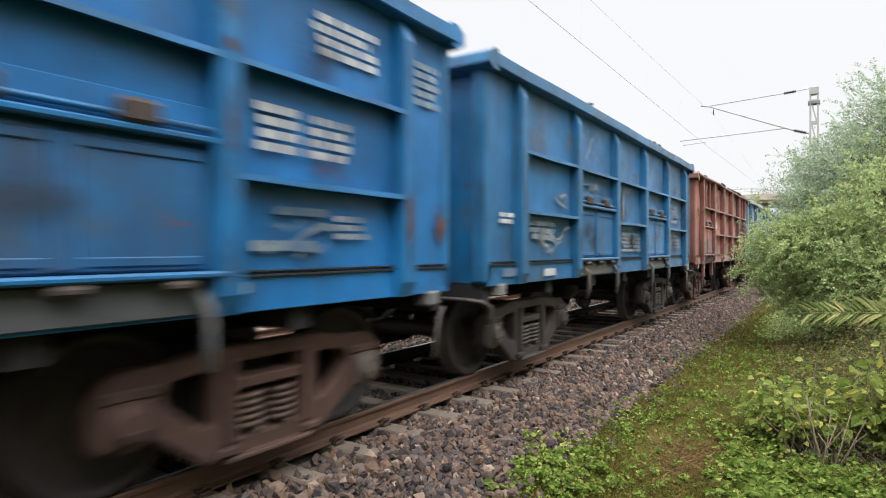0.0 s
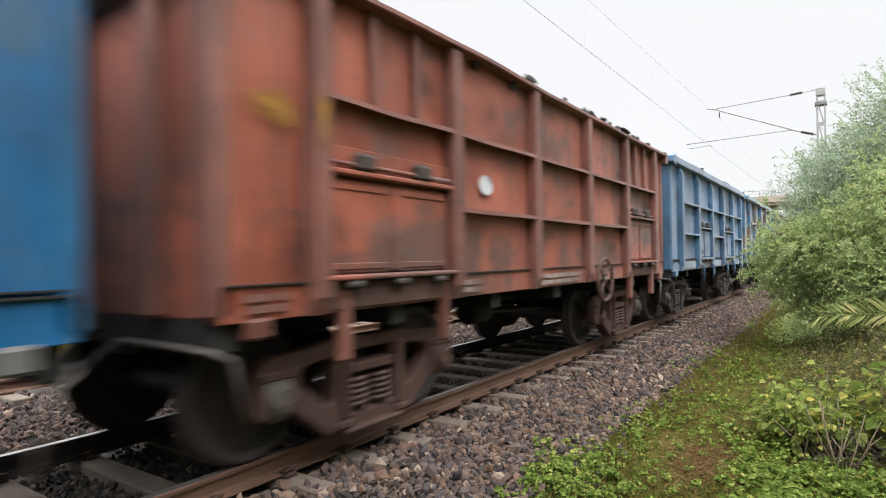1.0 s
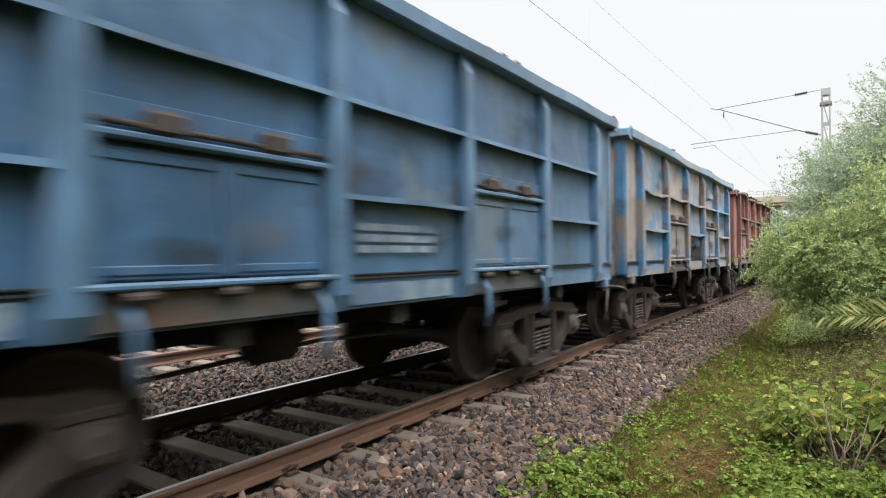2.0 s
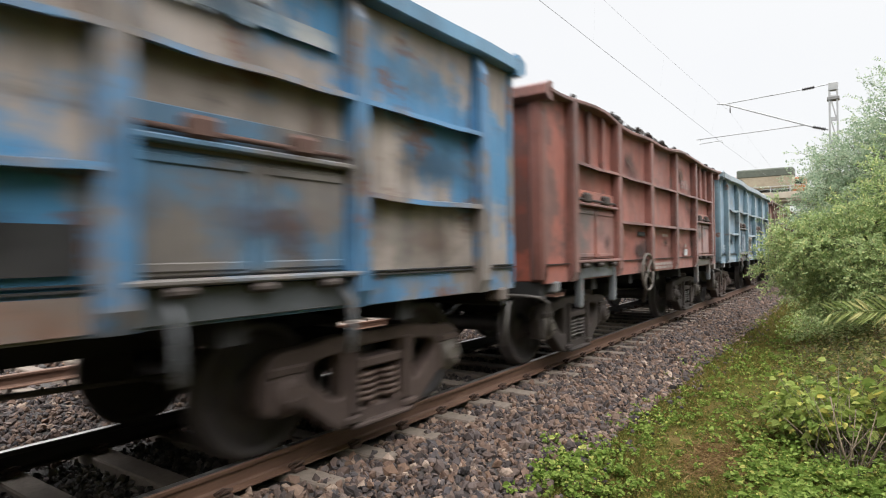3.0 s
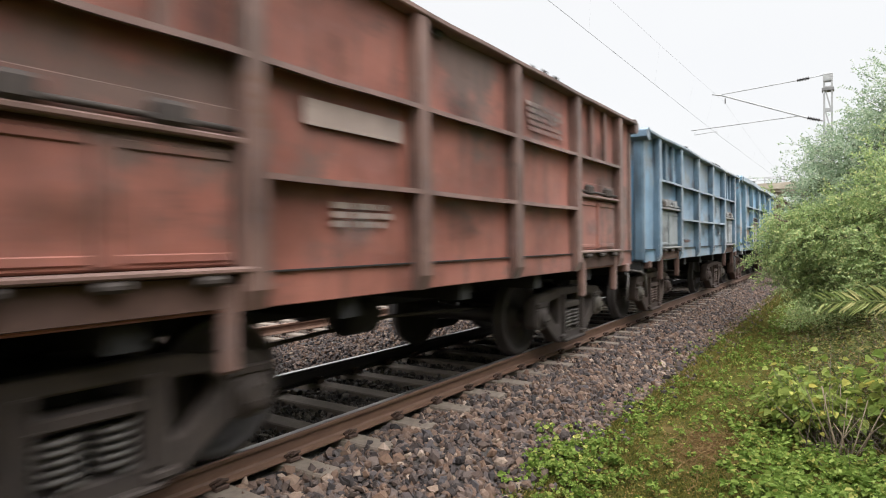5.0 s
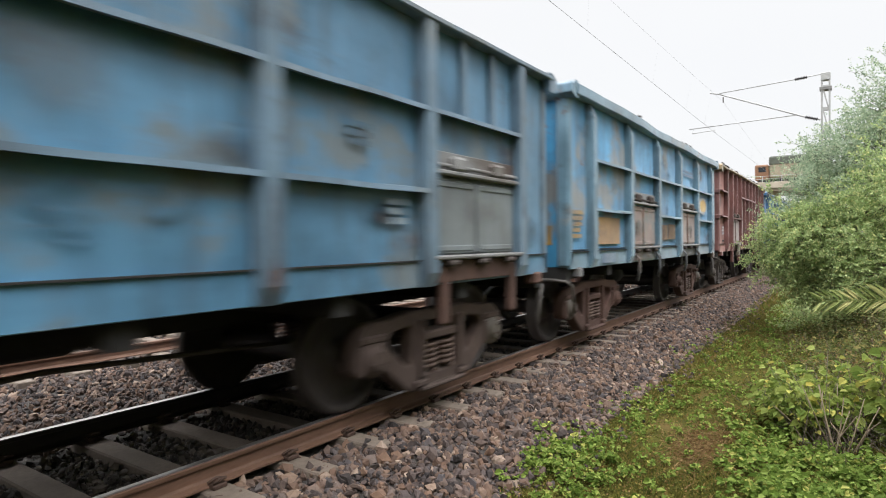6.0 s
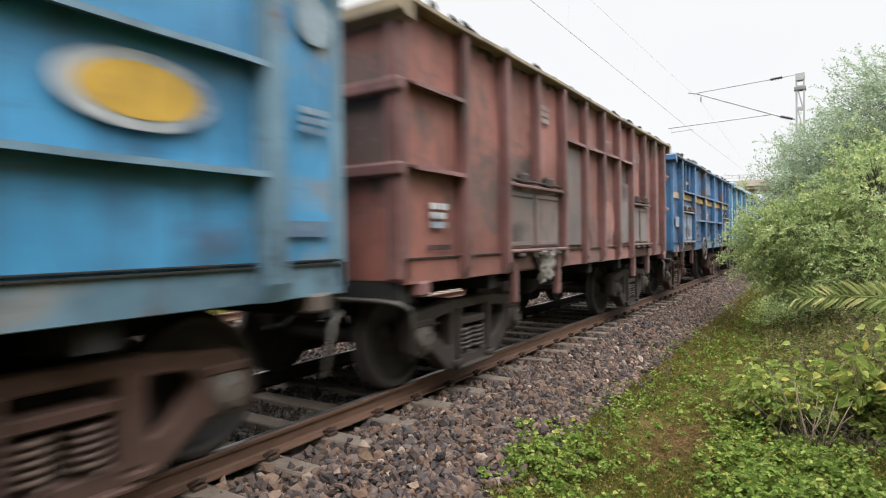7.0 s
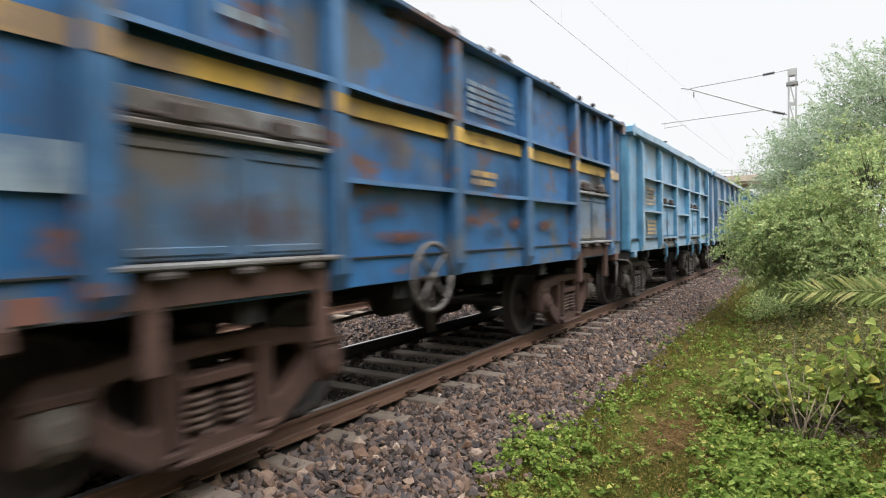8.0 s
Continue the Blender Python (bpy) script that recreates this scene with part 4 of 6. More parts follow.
    for y in posts:
        z = r.uniform(1.35, 2.3)
        part("dirt_stain", cached(("post_stain", y, z), lambda bm: bm.faces.new([bm.verts.new((SIDE + 0.003, yy, zz)) for yy, zz in ((y - 0.045, z - 0.3), (y + 0.045, z - 0.3), (y + 0.045, z + 0.3), (y - 0.045, z + 0.3))])), r.choice((M_THINSOOT, M_THINRUST)), w)
    return w


def sack_mesh(bm, y0, y1, z0, z1):
    """Crumpled sheet, wide at the top, hanging down in folds."""
    cols, rows_ = 14, 9
    g = []
    for j in range(rows_ + 1):
        v = j / rows_
        row = []
        for i in range(cols + 1):
            u = i / cols
            y = y0 + (y1 - y0) * (u * (1 - 0.55 * v) + 0.3 * v + 0.06 * noise.noise((u * 4, v * 3, y0)))
            x = SIDE - 0.02 + 0.07 * noise.noise((u * 6, v * 4, 2.2)) + 0.03 * math.sin(u * 17 + v * 3)
            row.append(bm.verts.new((x, y, z1 - (z1 - z0) * v * (1 + 0.25 * noise.noise((u * 5, 1, y0))))))
        g.append(row)
    for j in range(rows_):
        for i in range(cols):
            bm.faces.new((g[j][i], g[j][i + 1], g[j + 1][i + 1], g[j + 1][i]))
    bmesh.ops.solidify(bm, geom=bm.faces[:], thickness=0.006)


def marking(bm, y0, y1, z0, z1, style):
    """Painted lettering that cannot be read: bars a hair proud of the sheet."""
    x = SHEET + (0.046 if style.startswith("sole") else 0.031)
    if style.startswith("post"):
        x = SIDE + 0.002
    if style.startswith("door"):
        x = SHEET + 0.062
    if style.endswith("stain"):
        bm.faces.new([bm.verts.new((x + 0.004, y, z)) for y, z in ((y0, z0), (y1, z0), (y1, z1), (y0, z1))])
    elif style.startswith("round"):
        x += {"round2": 0.005, "round3": 0.022}.get(style, 0.0)
        ym, zm, ry, rz = (y0 + y1) / 2, (z0 + z1) / 2, (y1 - y0) / 2, (z1 - z0) / 2
        prism(bm, [(ym + ry * math.cos(a), zm + rz * math.sin(a)) for a in np.linspace(0, 2 * math.pi, 29)[:-1]], x, x + 0.004)
    elif style == "chalk":
        r = random.Random(y0 * 17 + z0 * 5)
        for k in range(7):
            ya, yb = sorted((r.uniform(y0, y1), r.uniform(y0, y1)))
            za, zb, w = r.uniform(z0, z1), r.uniform(z0, z1), r.uniform(0.012, 0.035)
            n = 9
            line = [(ya + (yb - ya) * i / n, za + (zb - za) * i / n + 0.06 * noise.noise((i * 0.5, k * 3.1, y0))) for i in range(n + 1)]
            lo = [bm.verts.new((x + 0.0006 * k, a, b - w * (0.4 + 0.6 * r.random()))) for a, b in line]
            hi = [bm.verts.new((x + 0.0006 * k, a, b + w * (0.4 + 0.6 * r.random()))) for a, b in line]
            for i in range(n):
                bm.faces.new((lo[i], lo[i + 1], hi[i + 1], hi[i]))
    elif style.endswith("fill"):
        box(bm, x, x + 0.004, y0, y1, z0, z1)
    else:
        r = random.Random(y0 * 13 + z0)
        lines = max(1, round((z1 - z0) / 0.075))
        h = (z1 - z0) / lines
        for k in range(lines):
            run = y1 - y0
            y = y0 + r.choice((0, 0, 0, 0.07)) * run
            end = y1 - r.choice((0, 0, 0, 0.12)) * run
            z = z1 - (k + 1) * h
            while y < end - 0.02:
                e = min(end, y + r.uniform(0.05, 0.22))
                box(bm, x, x + 0.003, y, e, z + 0.18 * h, z + 0.86 * h)
                y = e + r.uniform(0.02, 0.05)


WHEELSETS, WAGONS = [], []
RUST = (0.115, 0.052, 0.030)


def paints(name, base, trim, worn, amount, rusty, dirt, seed, dust=0.28):
    gloss = 0.46 if base[0] > base[2] else 0.33
    return paint(name + "_sheet", base, worn, amount, RUST, rusty, dirt, seed, gloss, dust), paint(name + "_trim", trim, worn, amount * 0.6, RUST, rusty, dirt, seed + 0.5, gloss, dust)


BLUE0 = paints("bright_blue", (0.0010, 0.134, 0.370), (0.0030, 0.128, 0.320), (0.025, 0.075, 0.150), 0.15, 0.25, 0.25, 1, 0.10)
BLUE1 = paints("steel_blue", (0.0045, 0.118, 0.290), (0.012, 0.118, 0.258), (0.030, 0.095, 0.175), 0.30, 0.35, 0.35, 2, 0.10)
RED2 = paints("oxide_red", (0.275, 0.062, 0.026), (0.170, 0.055, 0.036), (0.110, 0.048, 0.034), 0.42, 0.35, 0.45, 3, 0.15)
BLUE3 = paints("mid_blue", (0.036, 0.114, 0.222), (0.052, 0.130, 0.225), (0.086, 0.125, 0.155), 0.36, 0.3, 0.35, 4)
BLUE4 = (paint("peeling_blue_sheet", (0.270, 0.222, 0.190), (0.040, 0.160, 0.295), 0.52, RUST, 0.75, 0.45, 5, 0.46), paint("peeling_blue_trim", (0.036, 0.140, 0.270), (0.150, 0.125, 0.108), 0.60, RUST, 0.75, 0.5, 5.5, 0.42))
RED5 = paints("brown_red", (0.235, 0.058, 0.034), (0.155, 0.053, 0.038), (0.110, 0.046, 0.036), 0.45, 0.35, 0.4, 6, 0.15)
BLUE6 = paints("grey_blue", (0.046, 0.150, 0.240), (0.100, 0.165, 0.200), (0.095, 0.125, 0.140), 0.38, 0.45, 0.45, 7)
RED7 = paints("dusty_red", (0.235, 0.074, 0.048), (0.150, 0.078, 0.060), (0.120, 0.070, 0.056), 0.42, 0.3, 0.4, 8, 0.15)
BLUE8 = paints("dull_blue", (0.055, 0.160, 0.262), (0.085, 0.145, 0.200), (0.110, 0.140, 0.158), 0.45, 0.2, 0.4, 9)
BLUE9 = paints("patchy_sky_blue", (0.034, 0.214, 0.400), (0.105, 0.195, 0.260), (0.170, 0.180, 0.182), 0.42, 0.55, 0.4, 10)
RED10 = paints("maroon", (0.220, 0.073, 0.053), (0.143, 0.057, 0.050), (0.099, 0.062, 0.053), 0.40, 0.3, 0.4, 11, 0.15)
BLUE11 = paints("deep_blue", (0.011, 0.099, 0.252), (0.025, 0.103, 0.224), (0.081, 0.087, 0.096), 0.42, 0.8, 0.4, 12, 0.10)
BLUE12 = paints("turquoise_blue", (0.024, 0.171, 0.314), (0.061, 0.198, 0.320), (0.102, 0.150, 0.184), 0.28, 0.15, 0.3, 13)
M_RUSTPATCH = stain("rust_stain", (0.130, 0.060, 0.036), 0.85, 2.6)
M_THINRUST = stain("thin_rust_stain", (0.120, 0.066, 0.046), 0.35, 2.9)
M_THINSOOT = stain("thin_soot_stain", (0.044, 0.040, 0.038), 0.42, 1.7)
M_OCHRESTAIN = stain("faded_ochre_patch", (0.38, 0.20, 0.035), 0.8, 3.4)
M_GRIME = stain("soot_stain", (0.040, 0.034, 0.031), 0.75, 2.2)
M_FADED = stain("bleached_patch", (0.20, 0.20, 0.195), 0.28, 1.9)
M_GREYDOOR = paint("grey_door", (0.115, 0.098, 0.086), (0.050, 0.110, 0.175), 0.50, RUST, 0.5, 0.4, 20)
M_BROWNDOOR = paint("dirty_brown_door", (0.095, 0.054, 0.040), (0.044, 0.038, 0.034), 0.45, RUST, 0.5, 0.5, 21, 0.55)
M_OCHRE = paint("ochre_coping", (0.223, 0.161, 0.0806), (0.124, 0.0806, 0.0558), 0.4, RUST, 0.3, 0.4, 22)
M_DIRTYBLUE = paint("dirty_blue_door", (0.004, 0.085, 0.220), (0.030, 0.065, 0.110), 0.3, RUST, 0.4, 0.5, 24)
M_RUSTDOOR = paint("rusty_brown_door", (0.17, 0.10, 0.072), (0.11, 0.11, 0.105), 0.5, RUST, 0.6, 0.4, 23)
M_OLDYEL = paint("old_orange_panel", (0.30, 0.160, 0.045), (0.20, 0.115, 0.055), 0.5, RUST, 0.4, 0.3, 27)
M_SOOT = paint("sooty_patch", (0.040, 0.072, 0.100), (0.048, 0.120, 0.190), 0.62, RUST, 0.3, 0.5, 28)
M_PALEDOOR = paint("pale_grey_door", (0.125, 0.145, 0.150), (0.080, 0.100, 0.110), 0.45, RUST, 0.3, 0.45, 29)
M_REDDOOR = paint("grimy_red_door", (0.190, 0.048, 0.027), (0.062, 0.042, 0.034), 0.46, RUST, 0.3, 0.5, 30, 0.5)
M_DARKPATCH = paint("sooty_brown_panel", (0.080, 0.050, 0.041), (0.115, 0.058, 0.045), 0.4, RUST, 0.3, 0.5, 35)
M_ORANGERED = paint("fresh_red_lead", (0.310, 0.072, 0.028), (0.205, 0.064, 0.042), 0.55, RUST, 0.2, 0.3, 36)
M_SLATEDOOR = paint("slate_blue_door", (0.050, 0.120, 0.175), (0.090, 0.100, 0.105), 0.5, RUST, 0.5, 0.5, 37)
M_HEADER = paint("bare_grey_plate", (0.150, 0.150, 0.148), (0.085, 0.070, 0.060), 0.45, RUST, 0.4, 0.45, 25)
M_BLUEGREYDOOR = paint("grimy_blue_grey_door", (0.030, 0.082, 0.150), (0.078, 0.068, 0.060), 0.62, RUST, 0.45, 0.5, 26)
WHITE, PALE, PALERED, YEL = M_WHITE, M_PALE, M_PALERED, M_YELLOW


def build_train():
    def add(index, *a, **k):
        WAGONS.append((index, build_wagon(*a, **k)))
    add(-1, "A", *BLUE1, "blue steel open freight wagon with grimy bogies", dents=3)
    add(0, "A", *BLUE0, "bright blue steel open freight wagon with white lettering", dents=2, bent=0.4, cast=M_CASTRED, bar_mat=BLUE0[1], hinge_mat=M_CAST, stop_mat=M_APRON, door_mat=M_DIRTYBLUE, bracket=M_HEADER, marks=[(WHITE, 2.82, 3.17, 2.10, 2.43, "bars"), (WHITE, 3.26, 3.68, 2.10, 2.42, "bars"), (WHITE, 3.3, 3.98, 2.84, 3.16, "bars"), (PALE, 2.98, 3.5, 1.70, 1.78, "bars"), (WHITE, 3.52, 3.88, 1.55, 1.74, "bars"), (PALE, 2.75, 3.4, 1.46, 1.56, "bars"), (PALE, 2.9, 3.6, 1.42, 1.7, "chalk"), (M_RUSTPATCH, 4.235, 4.365, 1.4, 2.05, "post_stain"), (M_RUSTPATCH, 2.515, 2.645, 1.95, 2.45, "post_stain"), (M_RUSTPATCH, 4.75, 4.98, 1.5, 1.9, "stain"), (M_RUSTPATCH, 2.51, 2.65, 2.62, 2.75, "post_stain"), (PALE, 4.45, 4.85, 2.72, 3.12, "bars"), (PALE, 2.5, 2.75, 1.22, 1.29, "sole_fill")])
    add(1, "A", *BLUE1, "weathered blue steel open freight wagon with white lettering", dents=1, bent=0.4, bar_mat=BLUE1[1], hinge_mat=M_CAST, stop_mat=M_APRON, bracket=M_HEADER, marks=[(PALE, -4.0, -3.3, 1.60, 1.84, "bars"), (M_CHALK, -4.05, -2.7, 1.42, 1.84, "chalk"), (M_CHALK, -3.3, -2.8, 1.98, 2.2, "chalk"), (M_CHALK, -2.4, -1.5, 2.72, 3.3, "chalk"), (M_CHALK, -2.3, -1.6, 2.30, 2.5, "chalk"), (WHITE, -4.75, -4.42, 1.76, 1.90, "bars"), (PALE, -4.71, -4.4, 1.19, 1.28, "sole_fill"), (WHITE, -3.63, -3.29, 1.16, 1.25, "sole_fill"), (PALE, -0.44, 0.7, 1.44, 1.78, "bars"), (M_CHALK, -0.5, 0.6, 1.5, 1.85, "chalk"), (M_CHALK, 2.7, 3.8, 2.1, 2.5, "chalk"), (PALE, 2.85, 3.9, 1.5, 1.8, "bars"), (PALE, 2.9, 3.7, 2.05, 2.45, "bars"), (PALE, -0.40, -0.31, 2.0, 2.5, "fill"), (PALE, -0.30, -0.05, 2.46, 2.53, "fill")])
    add(2, "B", *RED2, "rusty oxide-red open freight wagon with dented sides", loaded=2, header=RED2[0], bar_mat=RED2[1], hinge_mat=M_CAST, apron=M_CASTRED, dents=4, bent=0.6, wheel_mat=M_CASTRED, hand_wheel=1.23, cast=M_CASTRED, marks=[(WHITE, -2.05, -1.79, 2.10, 2.30, "round"), (PALERED, -0.72, 0.54, 1.12, 1.27, "sole_bars"), (PALERED, -2.4, -2.0, 1.13, 1.27, "sole_bars"), (M_OCHRESTAIN, -4.9, -4.36, 2.28, 2.68, "stain"), (M_OCHRESTAIN, -4.33, -4.17, 2.2, 2.7, "post_stain"), (PALERED, -4.85, -4.5, 1.14, 1.28, "sole_bars")])
    add(3, "A", *BLUE3, "mid-blue steel open freight wagon, lightly rusted", end_mark=True, dents=1, bent=0.3, marks=[(PALE, -4.0, -2.8, 1.14, 1.30, "sole_fill"), (PALE, -0.6, 0.4, 1.5, 1.75, "bars"), (PALE, -0.7, 0.6, 1.13, 1.28, "sole_fill")])
    add(4, "A", *BLUE4, "peeling blue and bare-steel open freight wagon", sole=BLUE4[1], cast=M_CASTBROWN, dents=5, bent=0.8, coping=BLUE8[0], door_mat=M_GREYDOOR, header=M_GREYDOOR, bar_mat=M_CASTRED, stop_mat=M_APRON, marks=[(M_CHALK, 1.05, 2.4, 2.90, 3.02, "fill"), (M_CHALK, 1.0, 2.4, 2.8, 3.1, "chalk"), (M_GRIME, -0.75, 0.8, 1.42, 1.9, "stain"), (M_UNDER, -0.47, 0.72, 1.40, 1.64, "fill"), (M_RUSTDOOR, -0.65, 0.75, 1.12, 1.30, "sole_fill"), (M_THINRUST, 2.7, 4.2, 1.4, 1.8, "stain"), (M_THINRUST, 1.2, 2.0, 1.5, 1.95, "door_stain"), (M_THINSOOT, 2.7, 4.2, 2.0, 2.5, "stain"), (M_FADED, 2.7, 4.2, 2.7, 3.3, "stain")])
    add(5, "B", *RED5, "brown-red steel open freight wagon with rusty panels", loaded=5, apron=M_APRON, stop_mat=M_APRON, plate=M_ORANGERED, hinge_mat=M_CAST, wheel_mat=M_CAP, dents=4, bent=1.6, hand_wheel=-1.36, door_mat=M_REDDOOR, marks=[(WHITE, 1.70, 1.97, 1.36, 1.49, "fill"), (PALERED, 1.75, 1.9, 1.52, 1.62, "bars"), (PALERED, 1.5, 2.1, 2.75, 2.95, "bars"), (M_UNDER, -1.45, -1.05, 1.72, 1.79, "fill"), (PALERED, 0.04, 0.4, 1.72, 1.79, "bars"), (PALERED, -0.6, 0.7, 1.13, 1.26, "sole_bars"), (M_DARKPATCH, 4.40, 4.82, 1.42, 1.96, "fill"), (M_CHALK, 4.45, 4.75, 2.05, 2.2, "chalk"), (M_GRIME, -2.3, -1.6, 2.75, 3.1, "stain"), (M_GRIME, 0.0, 0.5, 1.5, 1.75, "stain"), (M_GRIME, 1.0, 1.4, 1.45, 1.7, "stain")])
    add(6, "A", *BLUE6, "faded grey-blue open freight wagon with dented rails", end_mark=True, sack=(-0.95, -0.12, 1.42, 1.86), door_mat=M_SLATEDOOR, header=M_APRON, stop_mat=M_APRON, cast=M_CASTBROWN, dents=5, bent=0.7, marks=[(PALE, -4.75, -4.45, 1.38, 1.6, "bars"), (PALE, 3.0, 3.4, 2.2, 2.4, "bars"), (M_SOOT, 0.1, 0.38, 1.55, 1.82, "round"), (PALE, 0.46, 0.60, 1.70, 1.78, "fill"), (M_SOOT, -1.52, -1.16, 1.50, 1.92, "round3"), (M_SOOT, 1.92, 2.26, 1.50, 1.92, "round3"), (M_RUSTPATCH, -0.6, 0.7, 1.40, 1.47, "stain"), (M_RUSTPATCH, -0.92, -0.79, 1.3, 1.75, "post_stain"), (M_RUSTPATCH, 0.79, 0.92, 1.25, 1.7, "post_stain"), (M_RUSTPATCH, 2.9, 3.3, 2.9, 3.1, "stain"), (M_SOOT, -3.4, -3.05, 1.62, 1.8, "round"), (M_SOOT, -4.1, -3.9, 2.2, 2.6, "round")])
    add(7, "B", *RED7, "dusty red-brown open freight wagon with welded patches", apron=M_CASTRED, dents=4, bent=0.6, marks=[(M_OCHRESTAIN, -4.9, -4.38, 2.25, 2.65, "stain"), (PALERED, -2.1, -1.05, 2.30, 2.48, "fill"), (PALERED, 1.2, 2.2, 2.75, 3.1, "bars"), (PALERED, -1.9, -1.2, 1.6, 1.8, "bars")])
    add(8, "B", *BLUE8, "dull blue steel open freight wagon with grey doors", cast=M_CASTBROWN, dents=3, bent=0.6, apron=M_CASTRED, header=M_HEADER, bar_mat=M_HEADER, stop_mat=M_CASTRED, door_mat=M_PALEDOOR, marks=[(M_SOOT, -0.5, -0.15, 1.45, 1.85, "chalk"), (M_SOOT, 0.05, 0.35, 1.5, 1.85, "chalk"), (M_GRIME, 1.75, 2.15, 1.55, 1.82, "stain"), (M_RUSTPATCH, -0.92, -0.79, 1.2, 1.5, "post_stain"), (M_RUSTPATCH, 0.78, 0.92, 1.15, 1.45, "post_stain"), (M_RUSTPATCH, -2.4, -1.2, 1.42, 1.52, "stain"), (PALE, 2.0, 2.3, 1.62, 1.85, "bars"), (M_SOOT, 1.6, 1.85, 2.2, 2.4, "bars")])
    add(9, "A", *BLUE9, "patchy sky-blue open freight wagon with yellow lettering", end_mark=True, sole=BLUE9[1], dents=2, bent=0.8, door_mat=M_RUSTDOOR, cast=M_CASTRED, header=M_HEADER, bar_mat=M_CAST, stop_mat=M_APRON, marks=[(M_OLDYEL, -3.97, -3.02, 1.42, 1.82, "fill"), (YEL, -3.92, -3.1, 1.45, 1.78, "bars"), (M_OLDYEL, -0.50, -0.02, 1.47, 1.76, "fill"), (M_OLDYEL, 0.06, 0.60, 1.48, 1.78, "fill"), (M_FADED, -0.7, 0.75, 1.38, 1.88, "stain"), (WHITE, 3.02, 3.92, 2.08, 2.5, "round"), (M_BAND, 3.13, 3.81, 2.14, 2.44, "round2"), (YEL, -4.95, -4.6, 1.5, 1.9, "bars"), (PALE, 1.0, 2.4, 2.86, 3.02, "bars"), (PALE, -3.85, -3.25, 1.14, 1.28, "sole_fill"), (PALE, 4.45, 4.85, 1.52, 1.63, "fill"), (PALE, 4.56, 4.92, 2.86, 3.2, "round"), (PALE, 4.58, 4.85, 2.23, 2.43, "bars")])
    add(10, "C", *RED10, "maroon ribbed open freight wagon with an ochre rim", loaded=10, sack=(-2.5, -1.75, 0.98, 1.36), apron=M_CASTRED, dents=1, bent=0.5, coping=M_OCHRE, door_mat=M_BROWNDOOR, marks=[(WHITE, -4.6, -4.32, 1.58, 1.84, "bars"), (M_UNDER, -4.65, -4.28, 1.38, 1.45, "bars"), (PALERED, -2.1, -1.8, 2.95, 3.2, "bars"), (PALERED, 0.4, 0.9, 2.95, 3.1, "bars"), (PALERED, 2.1, 2.7, 2.9, 3.1, "bars"), (M_ORANGERED, 0.40, 1.02, 1.46, 2.08, "round")])
    add(11, "B", *BLUE11, "deep blue open freight wagon with a yellow band", loaded=11, end_mark=True, apron=M_CASTRED, dents=4, bent=0.6, wheel_mat=M_SPRING, hand_wheel=-1.42, cast=M_CASTRED, door_mat=M_BLUEGREYDOOR, header=M_HEADER, bar_mat=M_CAST, stop_mat=M_CASTRED, marks=[(M_BAND, a + 0.09, b - 0.09, 2.42, 2.56, "fill") for a, b in zip(KINDS["B"]["posts"], KINDS["B"]["posts"][1:])] + [(M_BAND, a - 0.07, a + 0.07, 2.40, 2.54, "post_fill") for a in KINDS["B"]["posts"]] + [(M_BAND, -4.98, -4.35, 2.42, 2.56, "fill"), (M_BAND, 4.33, 4.98, 2.42, 2.56, "fill"), (YEL, -0.45, 0.1, 2.0, 2.18, "bars"), (PALE, -4.75, -4.35, 1.72, 1.97, "fill"), (M_RUSTPATCH, -2.35, -1.45, 1.58, 1.86, "stain"), (M_RUSTPATCH, -2.2, -1.1, 1.42, 1.56, "stain"), (M_RUSTPATCH, -0.7, -0.25, 1.55, 1.75, "stain"), (M_RUSTPATCH, 0.35, 0.8, 1.5, 1.75, "stain"), (M_RUSTPATCH, 1.2, 1.9, 1.5, 1.7, "stain"), (PALE, -3.5, -3.0, 2.82, 2.92, "bars"), (PALE, -0.5, 0.6, 2.75, 3.1, "bars"), (PALERED, -4.68, -4.48, 1.12, 1.24, "sole_fill")])
    add(12, "A", *BLUE12, "turquoise-blue open freight wagon with pale lettering", dents=1, bent=0.3, marks=[(YEL, -3.75, -2.9, 2.05, 2.45, "bars"), (YEL, -3.65, -2.8, 1.42, 1.75, "bars")])
    add(13, "A", *BLUE3, "mid-blue steel open freight wagon, lightly rusted", dents=2, bent=0.4)
    add(14, "A", *BLUE1, "weathered blue steel open freight wagon", dents=1, bent=0.4)
    add(15, "B", *RED7, "dusty red-brown open freight wagon", apron=M_CASTRED, dents=4, bent=0.6)


build_train()

# ---- overhead line ----
MAST = (3.83, 26.0)


